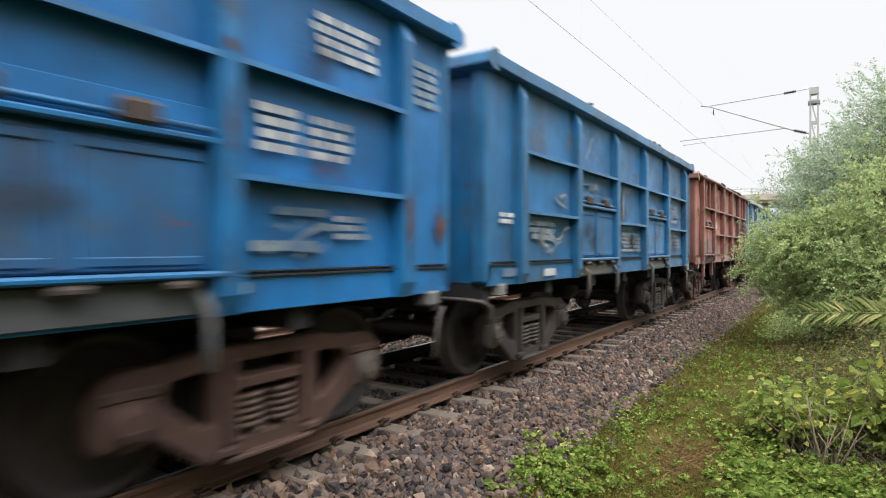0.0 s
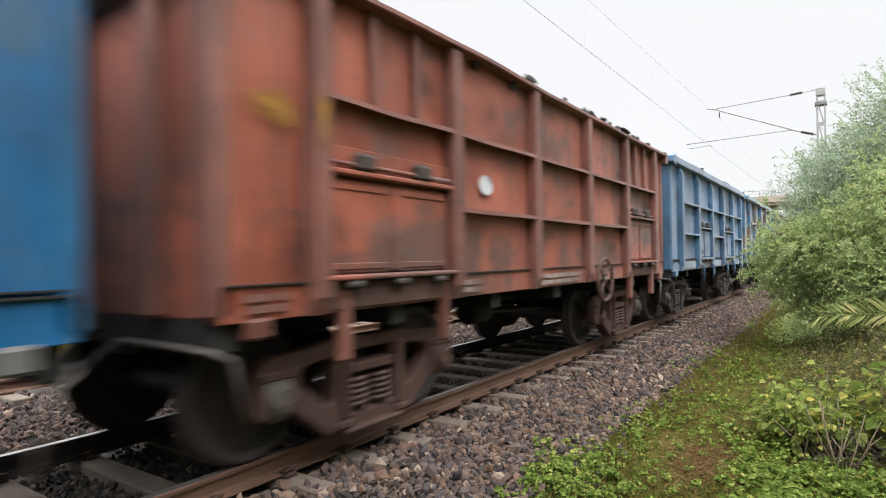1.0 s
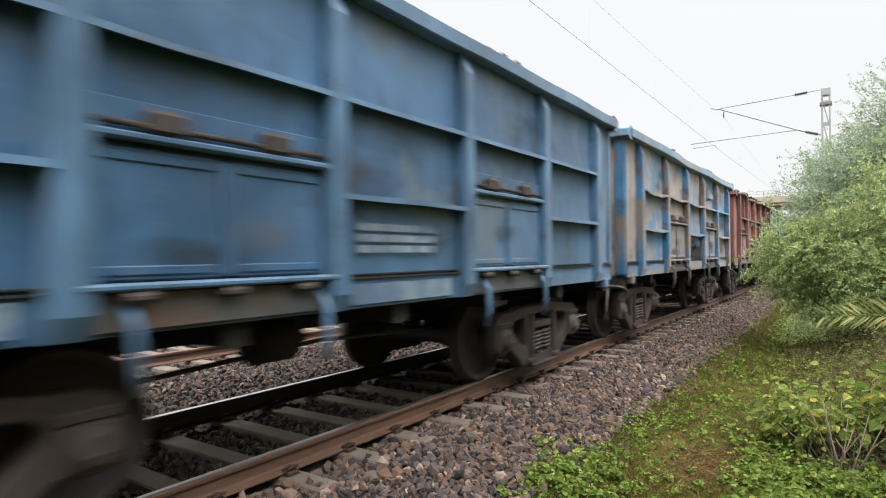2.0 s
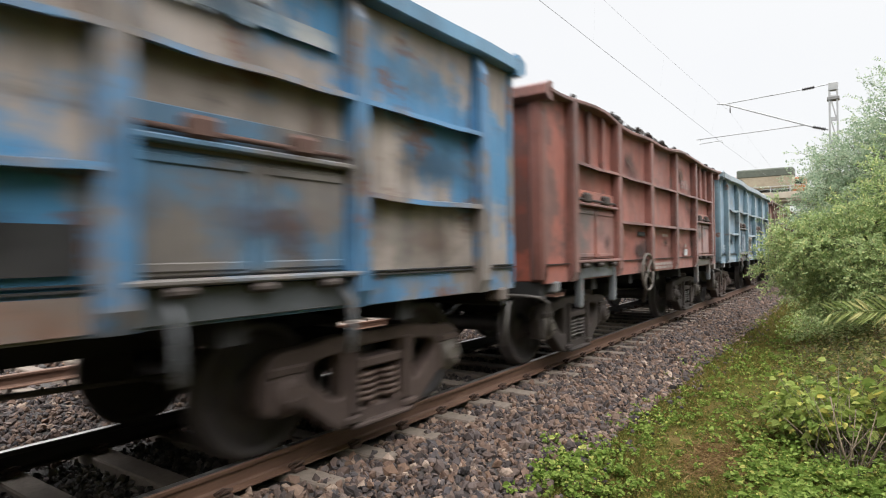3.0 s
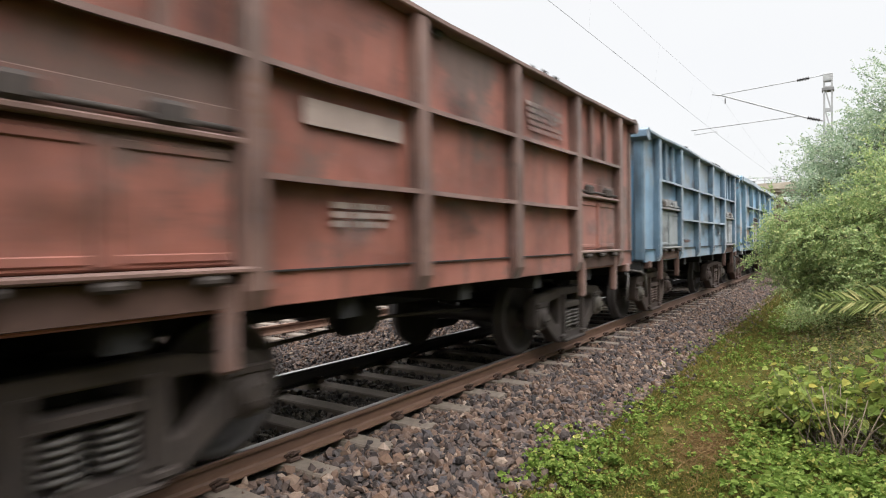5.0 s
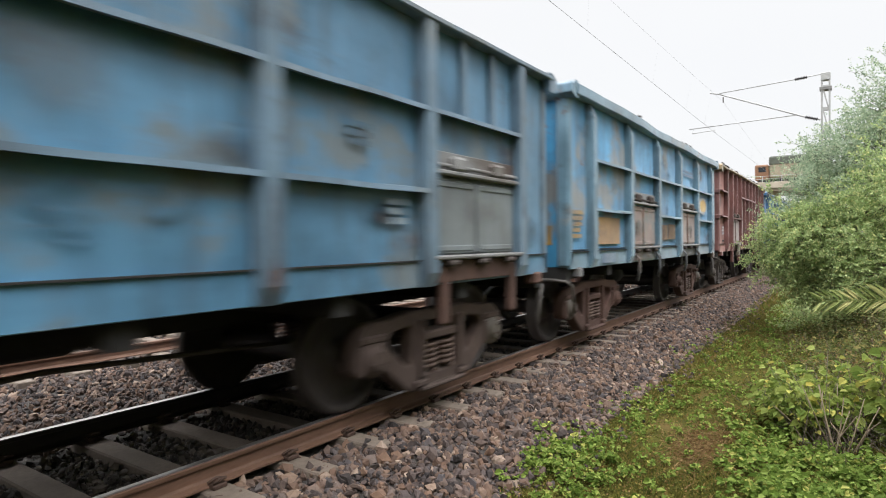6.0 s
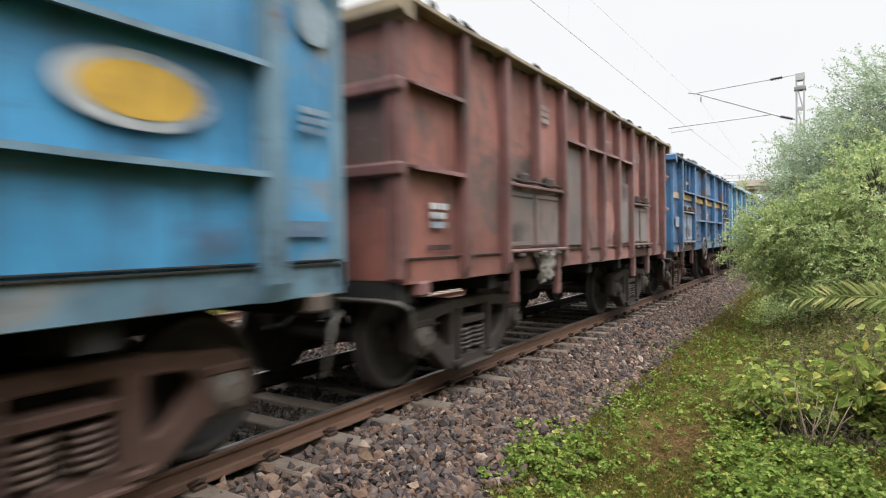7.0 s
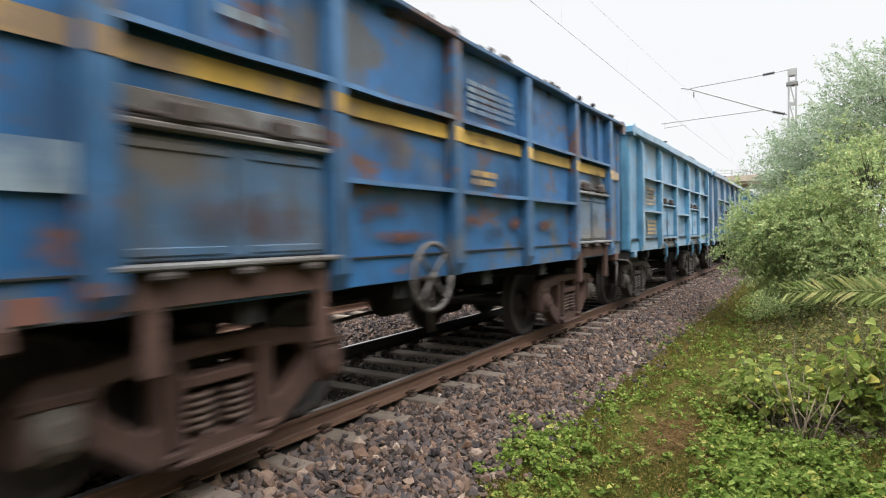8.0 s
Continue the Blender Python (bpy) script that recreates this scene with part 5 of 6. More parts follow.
def build_overhead():
    mx_, my = MAST
    mast = tagged(new("overhead_mast"), "grey lattice steel mast with a cantilever arm", "mast")
    mast.location = (mx_, my, -0.5)
    for sx in (-1, 1):
        for sy in (-1, 1):
            bm = bmesh.new()
            box(bm, sx * 0.12 - 0.028, sx * 0.12 + 0.028, sy * 0.12 - 0.03, sy * 0.12 + 0.03, 0, 7.72, 0.006)
            part("mast_leg", bm, M_GALV, mast)
    for k in range(10):
        for sy in (-1, 1):
            z = 0.3 + k * 0.8
            bm = bmesh.new()
            box(bm, -0.10, 0.10, sy * 0.12 - 0.008, sy * 0.12 + 0.008, z - 0.05, z + 0.05)
            part("lattice_bar", bm, M_GALV, mast)
            bm = bmesh.new()
            if k == 9:
                continue
            prism(bm, [(-0.10, z + 0.05), (-0.055, z + 0.05), (0.10, z + 0.75), (0.055, z + 0.75)], sy * 0.126 - 0.005, sy * 0.126 + 0.005)
            bm.transform(Matrix.Rotation(math.pi / 2, 4, "Z"))
            part("lattice_bar", bm, M_GALV, mast)
    bm = bmesh.new()
    box(bm, -0.15, 0.15, -0.13, 0.13, 7.74, 8.02, 0.012)
    part("head_plate", bm, M_GALV, mast)
    bm = bmesh.new()
    box(bm, -0.19, 0.19, -0.17, 0.17, 7.38, 7.5, 0.01)
    part("clamp", bm, M_STEELGREY, mast)

    def bar(name, pts, r, m=M_GALV):
        bm = bmesh.new()
        tube(bm, [(x - mx_, 0, z + 0.5) for x, z in pts], r, seg=8)
        return part(name, bm, m, mast)
    bar("stay_tube", [(0.22, 7.30), (2.95, 7.44), (3.70, 7.50)], 0.018)
    bar("bracket_tube", [(-0.10, 7.36), (0.22, 7.28), (3.2, 5.98), (3.66, 5.82)], 0.027)
    bar("register_arm", [(-0.90, 5.99), (2.95, 6.10)], 0.019)
    bar("steady_arm", [(-0.75, 5.97), (-0.78, 5.80), (0.05, 5.85), (0.08, 5.76)], 0.013)
    bar("drop_clip", [(0.38, 7.14), (0.38, 6.92)], 0.02, M_CAST)
    for a, b in (((2.85, 7.435), (3.25, 7.465)), ((3.18, 5.99), (3.58, 5.85))):
        bm = bmesh.new()
        run = math.hypot(b[0] - a[0], b[1] - a[1])
        prof = [(0.0, 0.028)]
        for i in range(8):
            c = run * (i + 0.5) / 8
            prof += [(c - 0.018, 0.03), (c - 0.006, 0.066), (c + 0.006, 0.066), (c + 0.018, 0.03)]
        lathe(bm, prof + [(run, 0.028)], 0, 0, 0, 12, "x")
        bm.transform(Matrix.Translation((a[0] - mx_, 0, a[1] + 0.5)) @ Matrix.Rotation(-math.atan2(b[1] - a[1], b[0] - a[0]), 4, "Y"))
        part("insulator", bm, M_CERAMIC, mast)

    def wire(name, pts, r, label):
        bm = bmesh.new()
        tube(bm, pts, r, seg=6)
        return tagged(part(name, bm, M_WIRE), label, "wire")
    # stagger and sag between supports
    zc = lambda y: 5.76 + 0.13 * min(1, abs(y - my) / 20)
    wire("contact_wire", [(0.06 - 0.06 * min(1, abs(y - my) / 30), y, zc(y)) for y in range(-40, 77, 3)], 0.0038, "dark contact wire over the track")
    cat = lambda y: (0.36 - 0.36 * min(1, abs(y - my) / 18), y, 6.98 + 0.0006 * (y - 14) ** 2 - 0.086 if y < my else 6.98 - 0.4 * (1 - ((y - 52) / 26) ** 2))
    wire("catenary_wire", [cat(y) for y in range(-40, 77, 2)], 0.0019, "thin catenary wire above the contact wire")
    for y in (7, 12, 17, 21, 24, 28.5, 32, 37, 42, 48):
        a = cat(y)
        wire("dropper", [a, (0.03, y, zc(y))], 0.0005, "thin vertical dropper wire")


build_overhead()

# ---- road bridge across the line ----
BY = 80.0


def build_bridge():
    br = tagged(new("road_bridge"), "pale concrete road bridge with a metal railing", "bridge", "", "structure")
    bm = bmesh.new()
    box(bm, -130, 130, BY, BY + 10, 7.0, 7.75, 0.03)
    part("deck", bm, M_DECK, br)
    for y in (BY - 0.25, BY + 10):
        bm = bmesh.new()
        box(bm, -130, 130, y, y + 0.25, 7.35, 8.1, 0.02)
        part("parapet", bm, M_DECK, br)
        bm = bmesh.new()
        for z in (8.45, 8.8):
            tube(bm, [(-130, y + 0.12, z), (130, y + 0.12, z)], 0.03, seg=6)
        part("railing", bm, M_GALV, br)
        post = None
        for x in range(-34, 22, 2):
            if post is None:
                bm = bmesh.new()
                box(bm, -0.05, 0.05, -0.05, 0.05, 8.1, 8.82)
                post = bpy.data.meshes.new("railing_post")
                bm.to_mesh(post)
                bm.free()
            part("railing_post", post, M_GALV, br).location = (x, y + 0.12, 0)
    for x in (-16, 8):
        bm = bmesh.new()
        box(bm, x - 0.8, x + 0.8, BY + 0.8, BY + 9.2, -1.2, 7.02, 0.05)
        part("pier", bm, M_DECK, br)


build_bridge()


def truck(name, label, box_mat, cab_mat, length, height, heading):
    """Goods truck; drives along +x for heading 1, along -x for -1."""
    t = tagged(new(name), label, "truck")
    bm = bmesh.new()
    h = heading
    x0, x1 = sorted((-h * length / 2, h * (length / 2 - 1.6)))
    box(bm, x0, x1, -1.2, 1.2, 0.95, height, 0.12)
    for v in bm.verts:
        if v.co.z > height - 0.3:
            v.co.z += 0.08 * noise.noise((v.co.x * 0.7, v.co.y, 3))
    cargo = part("cargo_body", bm, M_BOARD if box_mat is M_TARP else box_mat, t)
    if box_mat is M_TARP:
        bm = bmesh.new()
        box(bm, x0 - 0.06, x1 + 0.06, -1.27, 1.27, height - 1.0, height + 0.08, 0.15)
        part("tarpaulin", bm, M_TARP, cargo, "dark green tarpaulin cover")
    bm = bmesh.new()
    x0, x1 = sorted((h * (length / 2 - 1.5), h * length / 2))
    box(bm, x0, x1, -1.15, 1.15, 0.7, 2.6, 0.12)
    cab = part("cab", bm, cab_mat, t)
    for s in (-1, 1):
        bm = bmesh.new()
        box(bm, x0 + 0.4, x1 - 0.3, s * 1.16 - 0.01, s * 1.16 + 0.01, 1.7, 2.3)
        part("window", bm, M_GLASS, cab)
    bm = bmesh.new()
    box(bm, -length / 2 + 0.2, length / 2 - 0.3, -0.5, 0.5, 0.6, 0.95)
    part("chassis", bm, M_TYRE, t)
    for x in (h * (length / 2 - 0.8), -h * (length / 2 - 1.2), -h * (length / 2 - 2.3)):
        for s in (-1, 1):
            bm = bmesh.new()
            lathe(bm, [(-0.14, 0.3), (-0.13, 0.48), (0.13, 0.48), (0.14, 0.3)], x, s * 0.98, 0.48, 20, "y")
            part("wheel", bm, M_TYRE, t)
    return t


TRUCK_ORANGE = truck("box_truck", "plain orange box truck crossing the bridge", M_ORANGE, M_ORANGE, 9.2, 3.1, 1)
TRUCK_A = truck("tarpaulin_truck", "goods truck under a dark green tarpaulin", M_TARP, M_ORANGE, 7.6, 3.35, -1)
TRUCK_B = truck("tarpaulin_truck", "goods truck with brown cab and green tarpaulin", M_TARP, M_CAB, 7.6, 3.45, -1)


# ---- plants ----
def turn_to(d, up_bias=0.0):
    """Rows of frames (along, across, normal) for unit directions d."""
    ref = rng.normal(size=d.shape)
    ref[:, 2] += up_bias
    a = np.cross(ref, d)
    a /= np.linalg.norm(a, axis=1)[:, None] + 1e-9
    return a, np.cross(d, a)


def unit(v):
    return v / (np.linalg.norm(v, axis=-1, keepdims=True) + 1e-9)


def leaf_blades(p, d, length, width, fold=0.25, up=1.5, droop=0.15):
    """Pointed oval leaves, creased along the midrib: six corners, two faces each."""
    a, nrm = turn_to(d, up)
    nrm = np.where(nrm[:, 2:3] < 0, -nrm, nrm)
    L, Wd = length[:, None], width[:, None]
    tip = p + d * L - np.array([0, 0, 1]) * L * droop
    q1, q2 = p + d * L * 0.28, p + d * L * 0.68
    vs = np.stack([p, q1 - a * Wd * 0.5 + nrm * Wd * fold, q2 - a * Wd * 0.38 + nrm * Wd * fold * 0.6, tip, q2 + a * Wd * 0.38 + nrm * Wd * fold * 0.6, q1 + a * Wd * 0.5 + nrm * Wd * fold], 1)
    base = (np.arange(len(p)) * 6)[:, None]
    fs = np.concatenate([base + np.array([0, 1, 2, 3]), base + np.array([0, 3, 4, 5])])
    return vs.reshape(-1, 3), fs


def small_leaves(p, d, length, width):
    a, nrm = turn_to(d, 0.6)
    L, Wd = length[:, None], width[:, None]
    m = p + d * L * 0.5
    vs = np.stack([p, m - a * Wd * 0.5, p + d * L, m + a * Wd * 0.5], 1)
    return vs.reshape(-1, 3), np.arange(len(p) * 4).reshape(-1, 4)


def grass_blades(x, y, z, h, lean):
    k = len(x)
    ang = rng.uniform(0, 2 * math.pi, k)
    face = np.stack([np.cos(ang), np.sin(ang), np.zeros(k)], 1)
    bend = rng.uniform(0, 2 * math.pi, k)
    b = np.stack([np.cos(bend), np.sin(bend), np.zeros(k)], 1) * (h * lean * rng.uniform(0.2, 1.2, k))[:, None]
    p = np.stack([x, y, z], 1)
    w = (0.0035 + 0.02 * h)[:, None]
    up = np.array([0, 0, 1.0]) * h[:, None]
    vs = np.stack([p - face * w, p + b * 0.35 + up * 0.6 - face * w * 0.8, p + b + up, p + face * w], 1)
    return vs.reshape(-1, 3), np.arange(k * 4).reshape(-1, 4)


def near_camera(x, y):
    return (np.abs(x - EYE[0]) < 0.5) & (y < 1.5)


def build_grass():
    parts = []
    # dense near the path, longer towards the bushes; the trodden strip stays short
    for k, y0, y1, hh in ((40000, -12.0, 0.5, 0.05), (25000, 0.5, 2.2, 0.05), (140000, 2.2, 9.0, 0.045), (52000, 9.0, 18, 0.065), (26000, 18, 36, 0.11)):
        x, y = 2.25 + rng.uniform(4.8, 7.5, k) * rng.uniform(0, 1, k) ** 1.3, rng.uniform(y0, y1, k)
        patch = np.array([noise.noise((a * 1.6, b * 0.8, 4.0)) for a, b in zip(x, y)])
        trod = np.exp(-((x - 3.25 - 0.15 * np.sin(y * 0.7)) / 0.33) ** 2)
        keep = (patch > -0.85 + 0.12 * trod) & ~((x < 2.45) & (rng.uniform(size=k) > 0.45)) & ~near_camera(x, y)
        bare = np.array([noise.noise((a * 1.3, b * 1.1, 7.0)) for a, b in zip(x, y)]) + 0.5 * trod
        spot = np.hypot((x - 3.36) / 0.24, (y - 6.15) / 0.55) + 0.3 * patch
        keep &= ~((spot < 0.8) & (rng.uniform(size=k) < 0.82))
        keep &= ~((bare > 0.42) & (x < 4.0) & (rng.uniform(size=k) < 0.6))
        h = hh * rng.uniform(0.5, 1.6, k) * (1 - 0.5 * trod) * (1 + 0.5 * np.clip(x - 4, 0, 2))
        parts.append(grass_blades(x[keep], y[keep], ground_z(x[keep]) - 0.015, h[keep], 0.9))
    vs, fs, o = [], [], 0
    for v, f in parts:
        vs.append(v)
        fs.append(f + o)
        o += len(v)
    np_mesh("grass", np.concatenate(vs), np.concatenate(fs), M_GRASS, None, "short trodden green and brown verge grass", "stuff", "grass")
    # worn spot on the path, strewn with straw
    k = 2600
    x, y = rng.normal(3.36, 0.14, k), rng.normal(6.15, 0.33, k)
    v, f = grass_blades(x, y, ground_z(x) + 0.012, rng.uniform(0.012, 0.04, k), 2.5)
    np_mesh("straw_litter", v, f, M_STRAW, None, "dry straw-brown litter on the worn path", "stuff", "grass")
    k = 26000
    x, y = rng.uniform(-20, -8.7, k), rng.uniform(0, 40, k)
    v, f = grass_blades(x, y, ground_z(x), rng.uniform(0.15, 0.45, k), 0.5)
    np_mesh("far_grass", v, f, M_GRASS, None, "long grass beyond the second track", "stuff", "grass")


def weed_patch(name, spots, label, size=(0.024, 0.062), tall=(0.03, 0.17), per=17, mat=None):
    """Low broad-leaved plants: a few stalks with a rosette of leaves each."""
    P, D, L = [], [], []
    for cx, cy, rx, ry, count, boost in spots:
        for _ in range(int(count * 1.5)):
            x, y = rng.normal(cx, rx), rng.normal(cy, ry)
            if x < 2.08 or near_camera(np.array([x]), np.array([y]))[0]:
                continue
            z = float(ground_z(x))
            h = rng.uniform(*tall) * boost
            top = np.array([x + rng.normal(0, 0.05), y + rng.normal(0, 0.05), z + h])
            m = int(per * rng.uniform(0.6, 1.3))
            ang, lift = rng.uniform(0, 2 * math.pi, m), rng.uniform(-0.15, 0.55, m)
            d = unit(np.stack([np.cos(ang), np.sin(ang), lift], 1))
            q = rng.uniform(0.15, 1, m)[:, None]
            P.append(np.array([x, y, z]) * (1 - q) + top * q + d * 0.015)
            D.append(d)
            L.append(rng.uniform(*size, m) * boost ** 0.5)
    P, D, L = np.concatenate(P), np.concatenate(D), np.concatenate(L)
    v, f = leaf_blades(P, D, L, L * rng.uniform(0.62, 0.95, len(L)))
    return np_mesh(name, v, f, mat or M_WEED, None, label, "stuff", "weeds")


def shrub(name, label, base, height, spread, stalks, leaf, mat, per=34, twig_mat=None, seed=3, lean=(0, 0), bare=0.28, wide=0.72):
    """Stalks from one foot, each hung with leaves; twigs show at the foot."""
    r = np.random.default_rng(seed)
    s = tagged(new(name), label, "shrub")
    s.location = base
    bm = bmesh.new()
    P, D, L = [], [], []
    for _ in range(stalks):
        ang, out = r.uniform(0, 2 * math.pi), spread * math.sqrt(r.uniform(0, 1))
        h = height * r.uniform(0.45, 1.08) * (1 - 0.35 * (out / spread) ** 2)
        tip = np.array([out * math.cos(ang) + lean[0], out * math.sin(ang) + lean[1], h])
        foot = np.array([r.normal(0, spread * 0.22), r.normal(0, spread * 0.22), -0.03])
        mid = (foot + tip) / 2 + r.normal(0, 0.06, 3) + np.array([0, 0, 0.08 * height])
        tube(bm, [tuple(foot), tuple(mid), tuple(tip)], 0.0045, 0.002, seg=5)
        q = r.uniform(bare, 1.0, per)[:, None]
        p = foot * (1 - q) ** 2 + 2 * mid * q * (1 - q) + tip * q ** 2
        a = r.uniform(0, 2 * math.pi, per)
        d = unit(np.stack([np.cos(a), np.sin(a), r.uniform(-0.5, 0.3, per)], 1))
        P.append(p + d * r.uniform(0.01, 0.12, (per, 1)))
        D.append(d)
        L.append(r.uniform(0.4, 1.2, per) * leaf)
    part("twig_mass", bm, twig_mat or M_TWIG, s)["kind"] = "stuff"
    P, D, L = np.concatenate(P), np.concatenate(D), np.concatenate(L)
    v, f = leaf_blades(P, D, L, L * wide, 0.14, 1.2, 0.22)
    np_mesh("foliage", v, f, mat, s, "", "stuff")
    return s


def tangle(name, label, count, xr, yr, rise, leaf, mat, stem_mat, seed):
    """Waist-high weeds grown into each other: thin stems with small leaves, taller away from the path."""
    r = np.random.default_rng(seed)
    bm = bmesh.new()
    P, D, L = [], [], []
    for _ in range(count):
        y = r.uniform(*yr)
        u = r.uniform(0, 1) ** 0.8
        x = xr[0] + (xr[1] - xr[0]) * u + 0.25 * noise.noise((y * 0.6, 3.3, seed))
        h = (rise[0] + (rise[1] - rise[0]) * u) * r.uniform(0.5, 1.15) * (1 + 0.45 * noise.noise((x * 1.1, y * 0.8, seed)))
        z = float(ground_z(x)) - 0.02
        foot, tip = np.array([x, y, z]), np.array([x + r.normal(0, 0.16), y + r.normal(0, 0.16), z + h])
        if r.uniform() < 0.5:
            tube(bm, [tuple(foot), tuple((foot + tip) / 2 + r.normal(0, 0.03, 3)), tuple(tip)], 0.005, 0.002, seg=4)
        m = int(8 + 24 * h)
        q = r.uniform(0.12, 1.0, m)[:, None]
        a = r.uniform(0, 2 * math.pi, m)
        d = unit(np.stack([np.cos(a), np.sin(a), r.uniform(-0.3, 0.6, m)], 1))
        P.append(foot * (1 - q) + tip * q + d * r.uniform(0.0, 0.16, (m, 1)))
        D.append(d)
        L.append(r.uniform(0.5, 1.3, m) * leaf)
    P, D, L = np.concatenate(P), np.concatenate(D), np.concatenate(L)
    v, f = leaf_blades(P, D, L, L * r.uniform(0.4, 0.75, len(L)), 0.2, 0.8, 0.2)
    t = np_mesh(name, v, f, mat, None, label, "stuff", "weeds")
    part("stem_mass", bm, stem_mat, t)["kind"] = "stuff"
    return t


def feather_tree(name, label, foot, lobes, mat_for, leaf=(0.052, 0.026), seed=11):
    """Small-leaved tree: forked limbs, and sprigs set with paired leaflets through each lobe of the crown."""
    r = np.random.default_rng(seed)
    t = tagged(new(name), label, "tree")
    t.location = foot
    f0 = np.array(foot)
    bm = bmesh.new()
    fork = np.array([0.05, 0.1, 1.0])
    tube(bm, [(0, 0, -0.1), (0.03, 0.02, 0.5), tuple(fork)], 0.11, 0.08, seg=10)
    part("trunk", bm, M_BARK, t)
    for centre, radii, sprigs, mat in lobes:
        c = np.array(centre) - f0
        bm = bmesh.new()
        tube(bm, [tuple(fork * 0.8), tuple((fork + c) / 2 + r.normal(0, 0.12, 3)), tuple(c)], 0.05, 0.018, seg=7)
        P, D = [], []
        for _ in range(int(sprigs * 1.35)):
            u = unit(r.normal(size=3))
            rad = r.uniform(0.25, 1.0) ** 0.55 * r.choice((1.0, 1.0, 1.12))
            wob = 1 + 0.28 * noise.noise(tuple(u * 2.2 + c))
            p0 = c + u * np.array(radii) * rad * wob
            d = unit(u * 0.8 + r.normal(0, 0.55, 3) + np.array([0, 0, 0.1]))
            ln = r.uniform(0.22, 0.55)
            if r.uniform() < 0.16:
                tube(bm, [tuple(c + (p0 - c) * 0.35), tuple(p0 + d * ln * 0.5)], 0.008, 0.003, seg=4)
            m = 20
            q = np.repeat(np.linspace(0.05, 1, m // 2), 2)[:, None]
            side = unit(np.cross(d, r.normal(size=3)))
            sgn = np.tile([1.0, -1.0], m // 2)[:, None]
            P.append(p0 + d * ln * q - np.array([0, 0, 0.25 * ln]) * q ** 2)
            D.append(unit(d * 0.55 + side * sgn + r.normal(0, 0.35, (m, 3))))
        # long feathery sprays that break the crown's outline
        for _ in range(max(6, sprigs // 22)):
            u = unit(r.normal(size=3) + np.array([0.0, -0.1, 0.15]))
            p0 = c + u * np.array(radii) * r.uniform(0.7, 0.95)
            d = unit(u + r.normal(0, 0.3, 3) + np.array([0, 0, 0.15]))
            ln = r.uniform(0.5, 0.95)
            tip = p0 + d * ln - np.array([0, 0, 0.18 * ln])
            tube(bm, [tuple(p0 - d * 0.25), tuple(p0 + d * ln * 0.5), tuple(tip)], 0.006, 0.002, seg=4)
            for _k in range(7):
                f = r.uniform(0.1, 1.0)
                side = unit(np.cross(d, r.normal(size=3)))
                q = np.repeat(np.linspace(0.05, 1, 7), 2)[:, None]
                w = unit(d * 0.8 + side * 0.7)
                sgn = np.tile([1.0, -1.0], 7)[:, None]
                P.append(p0 + d * ln * f - np.array([0, 0, 0.18 * ln * f * f]) + w * 0.26 * q)
                D.append(unit(w * 0.5 + np.cross(w, unit(r.normal(size=3))) * sgn + r.normal(0, 0.25, (14, 3))))
        part("limb", bm, M_BARK, t)
        P, D = np.concatenate(P), np.concatenate(D)
        L = r.uniform(0.7, 1.3, len(P)) * leaf[0]
        v, f = small_leaves(P, D, L, L * leaf[1] / leaf[0] * r.uniform(0.8, 1.3, len(P)))
        np_mesh("crown", v, f, mat_for[mat], t, "", "stuff")
    return t


def palm_frond(parent, root, tip, rise, leaflets, length):
    root, tip = np.array(root), np.array(tip)
    mid = (root + tip) / 2 + np.array([0, 0, rise])
    bm = bmesh.new()
    qs = np.linspace(0, 1, 12)
    pts = [root * (1 - q) ** 2 + 2 * mid * q * (1 - q) + tip * q * q for q in qs]
    tube(bm, [tuple(p) for p in pts], 0.016, 0.004, seg=6)
    fr = part("frond", bm, M_FROND, parent)
    P, D, L = [], [], []
    for i in range(leaflets):
        q = 0.12 + 0.88 * i / leaflets
        p = root * (1 - q) ** 2 + 2 * mid * q * (1 - q) + tip * q * q
        along = unit((mid - root) * (1 - q) + (tip - mid) * q)
        side = unit(np.cross(along, np.array([0.2, -1.0, 0.5])))
        for s in (1, -1):
            P.append(p)
            D.append(unit(along * 0.85 + s * side * 0.75 + np.array([0, 0, 0.12]) + rng.normal(0, 0.08, 3)))
            L.append(length * (1 - 0.55 * q) * rng.uniform(0.85, 1.1))
    P, D, L = np.array(P), np.array(D), np.array(L)
    v, f = leaf_blades(P, D, L, np.full(len(L), 0.034), 0.3, 1.0, 0.06)
    np_mesh("frond_blade", v, f, M_FROND, fr, "", "stuff")


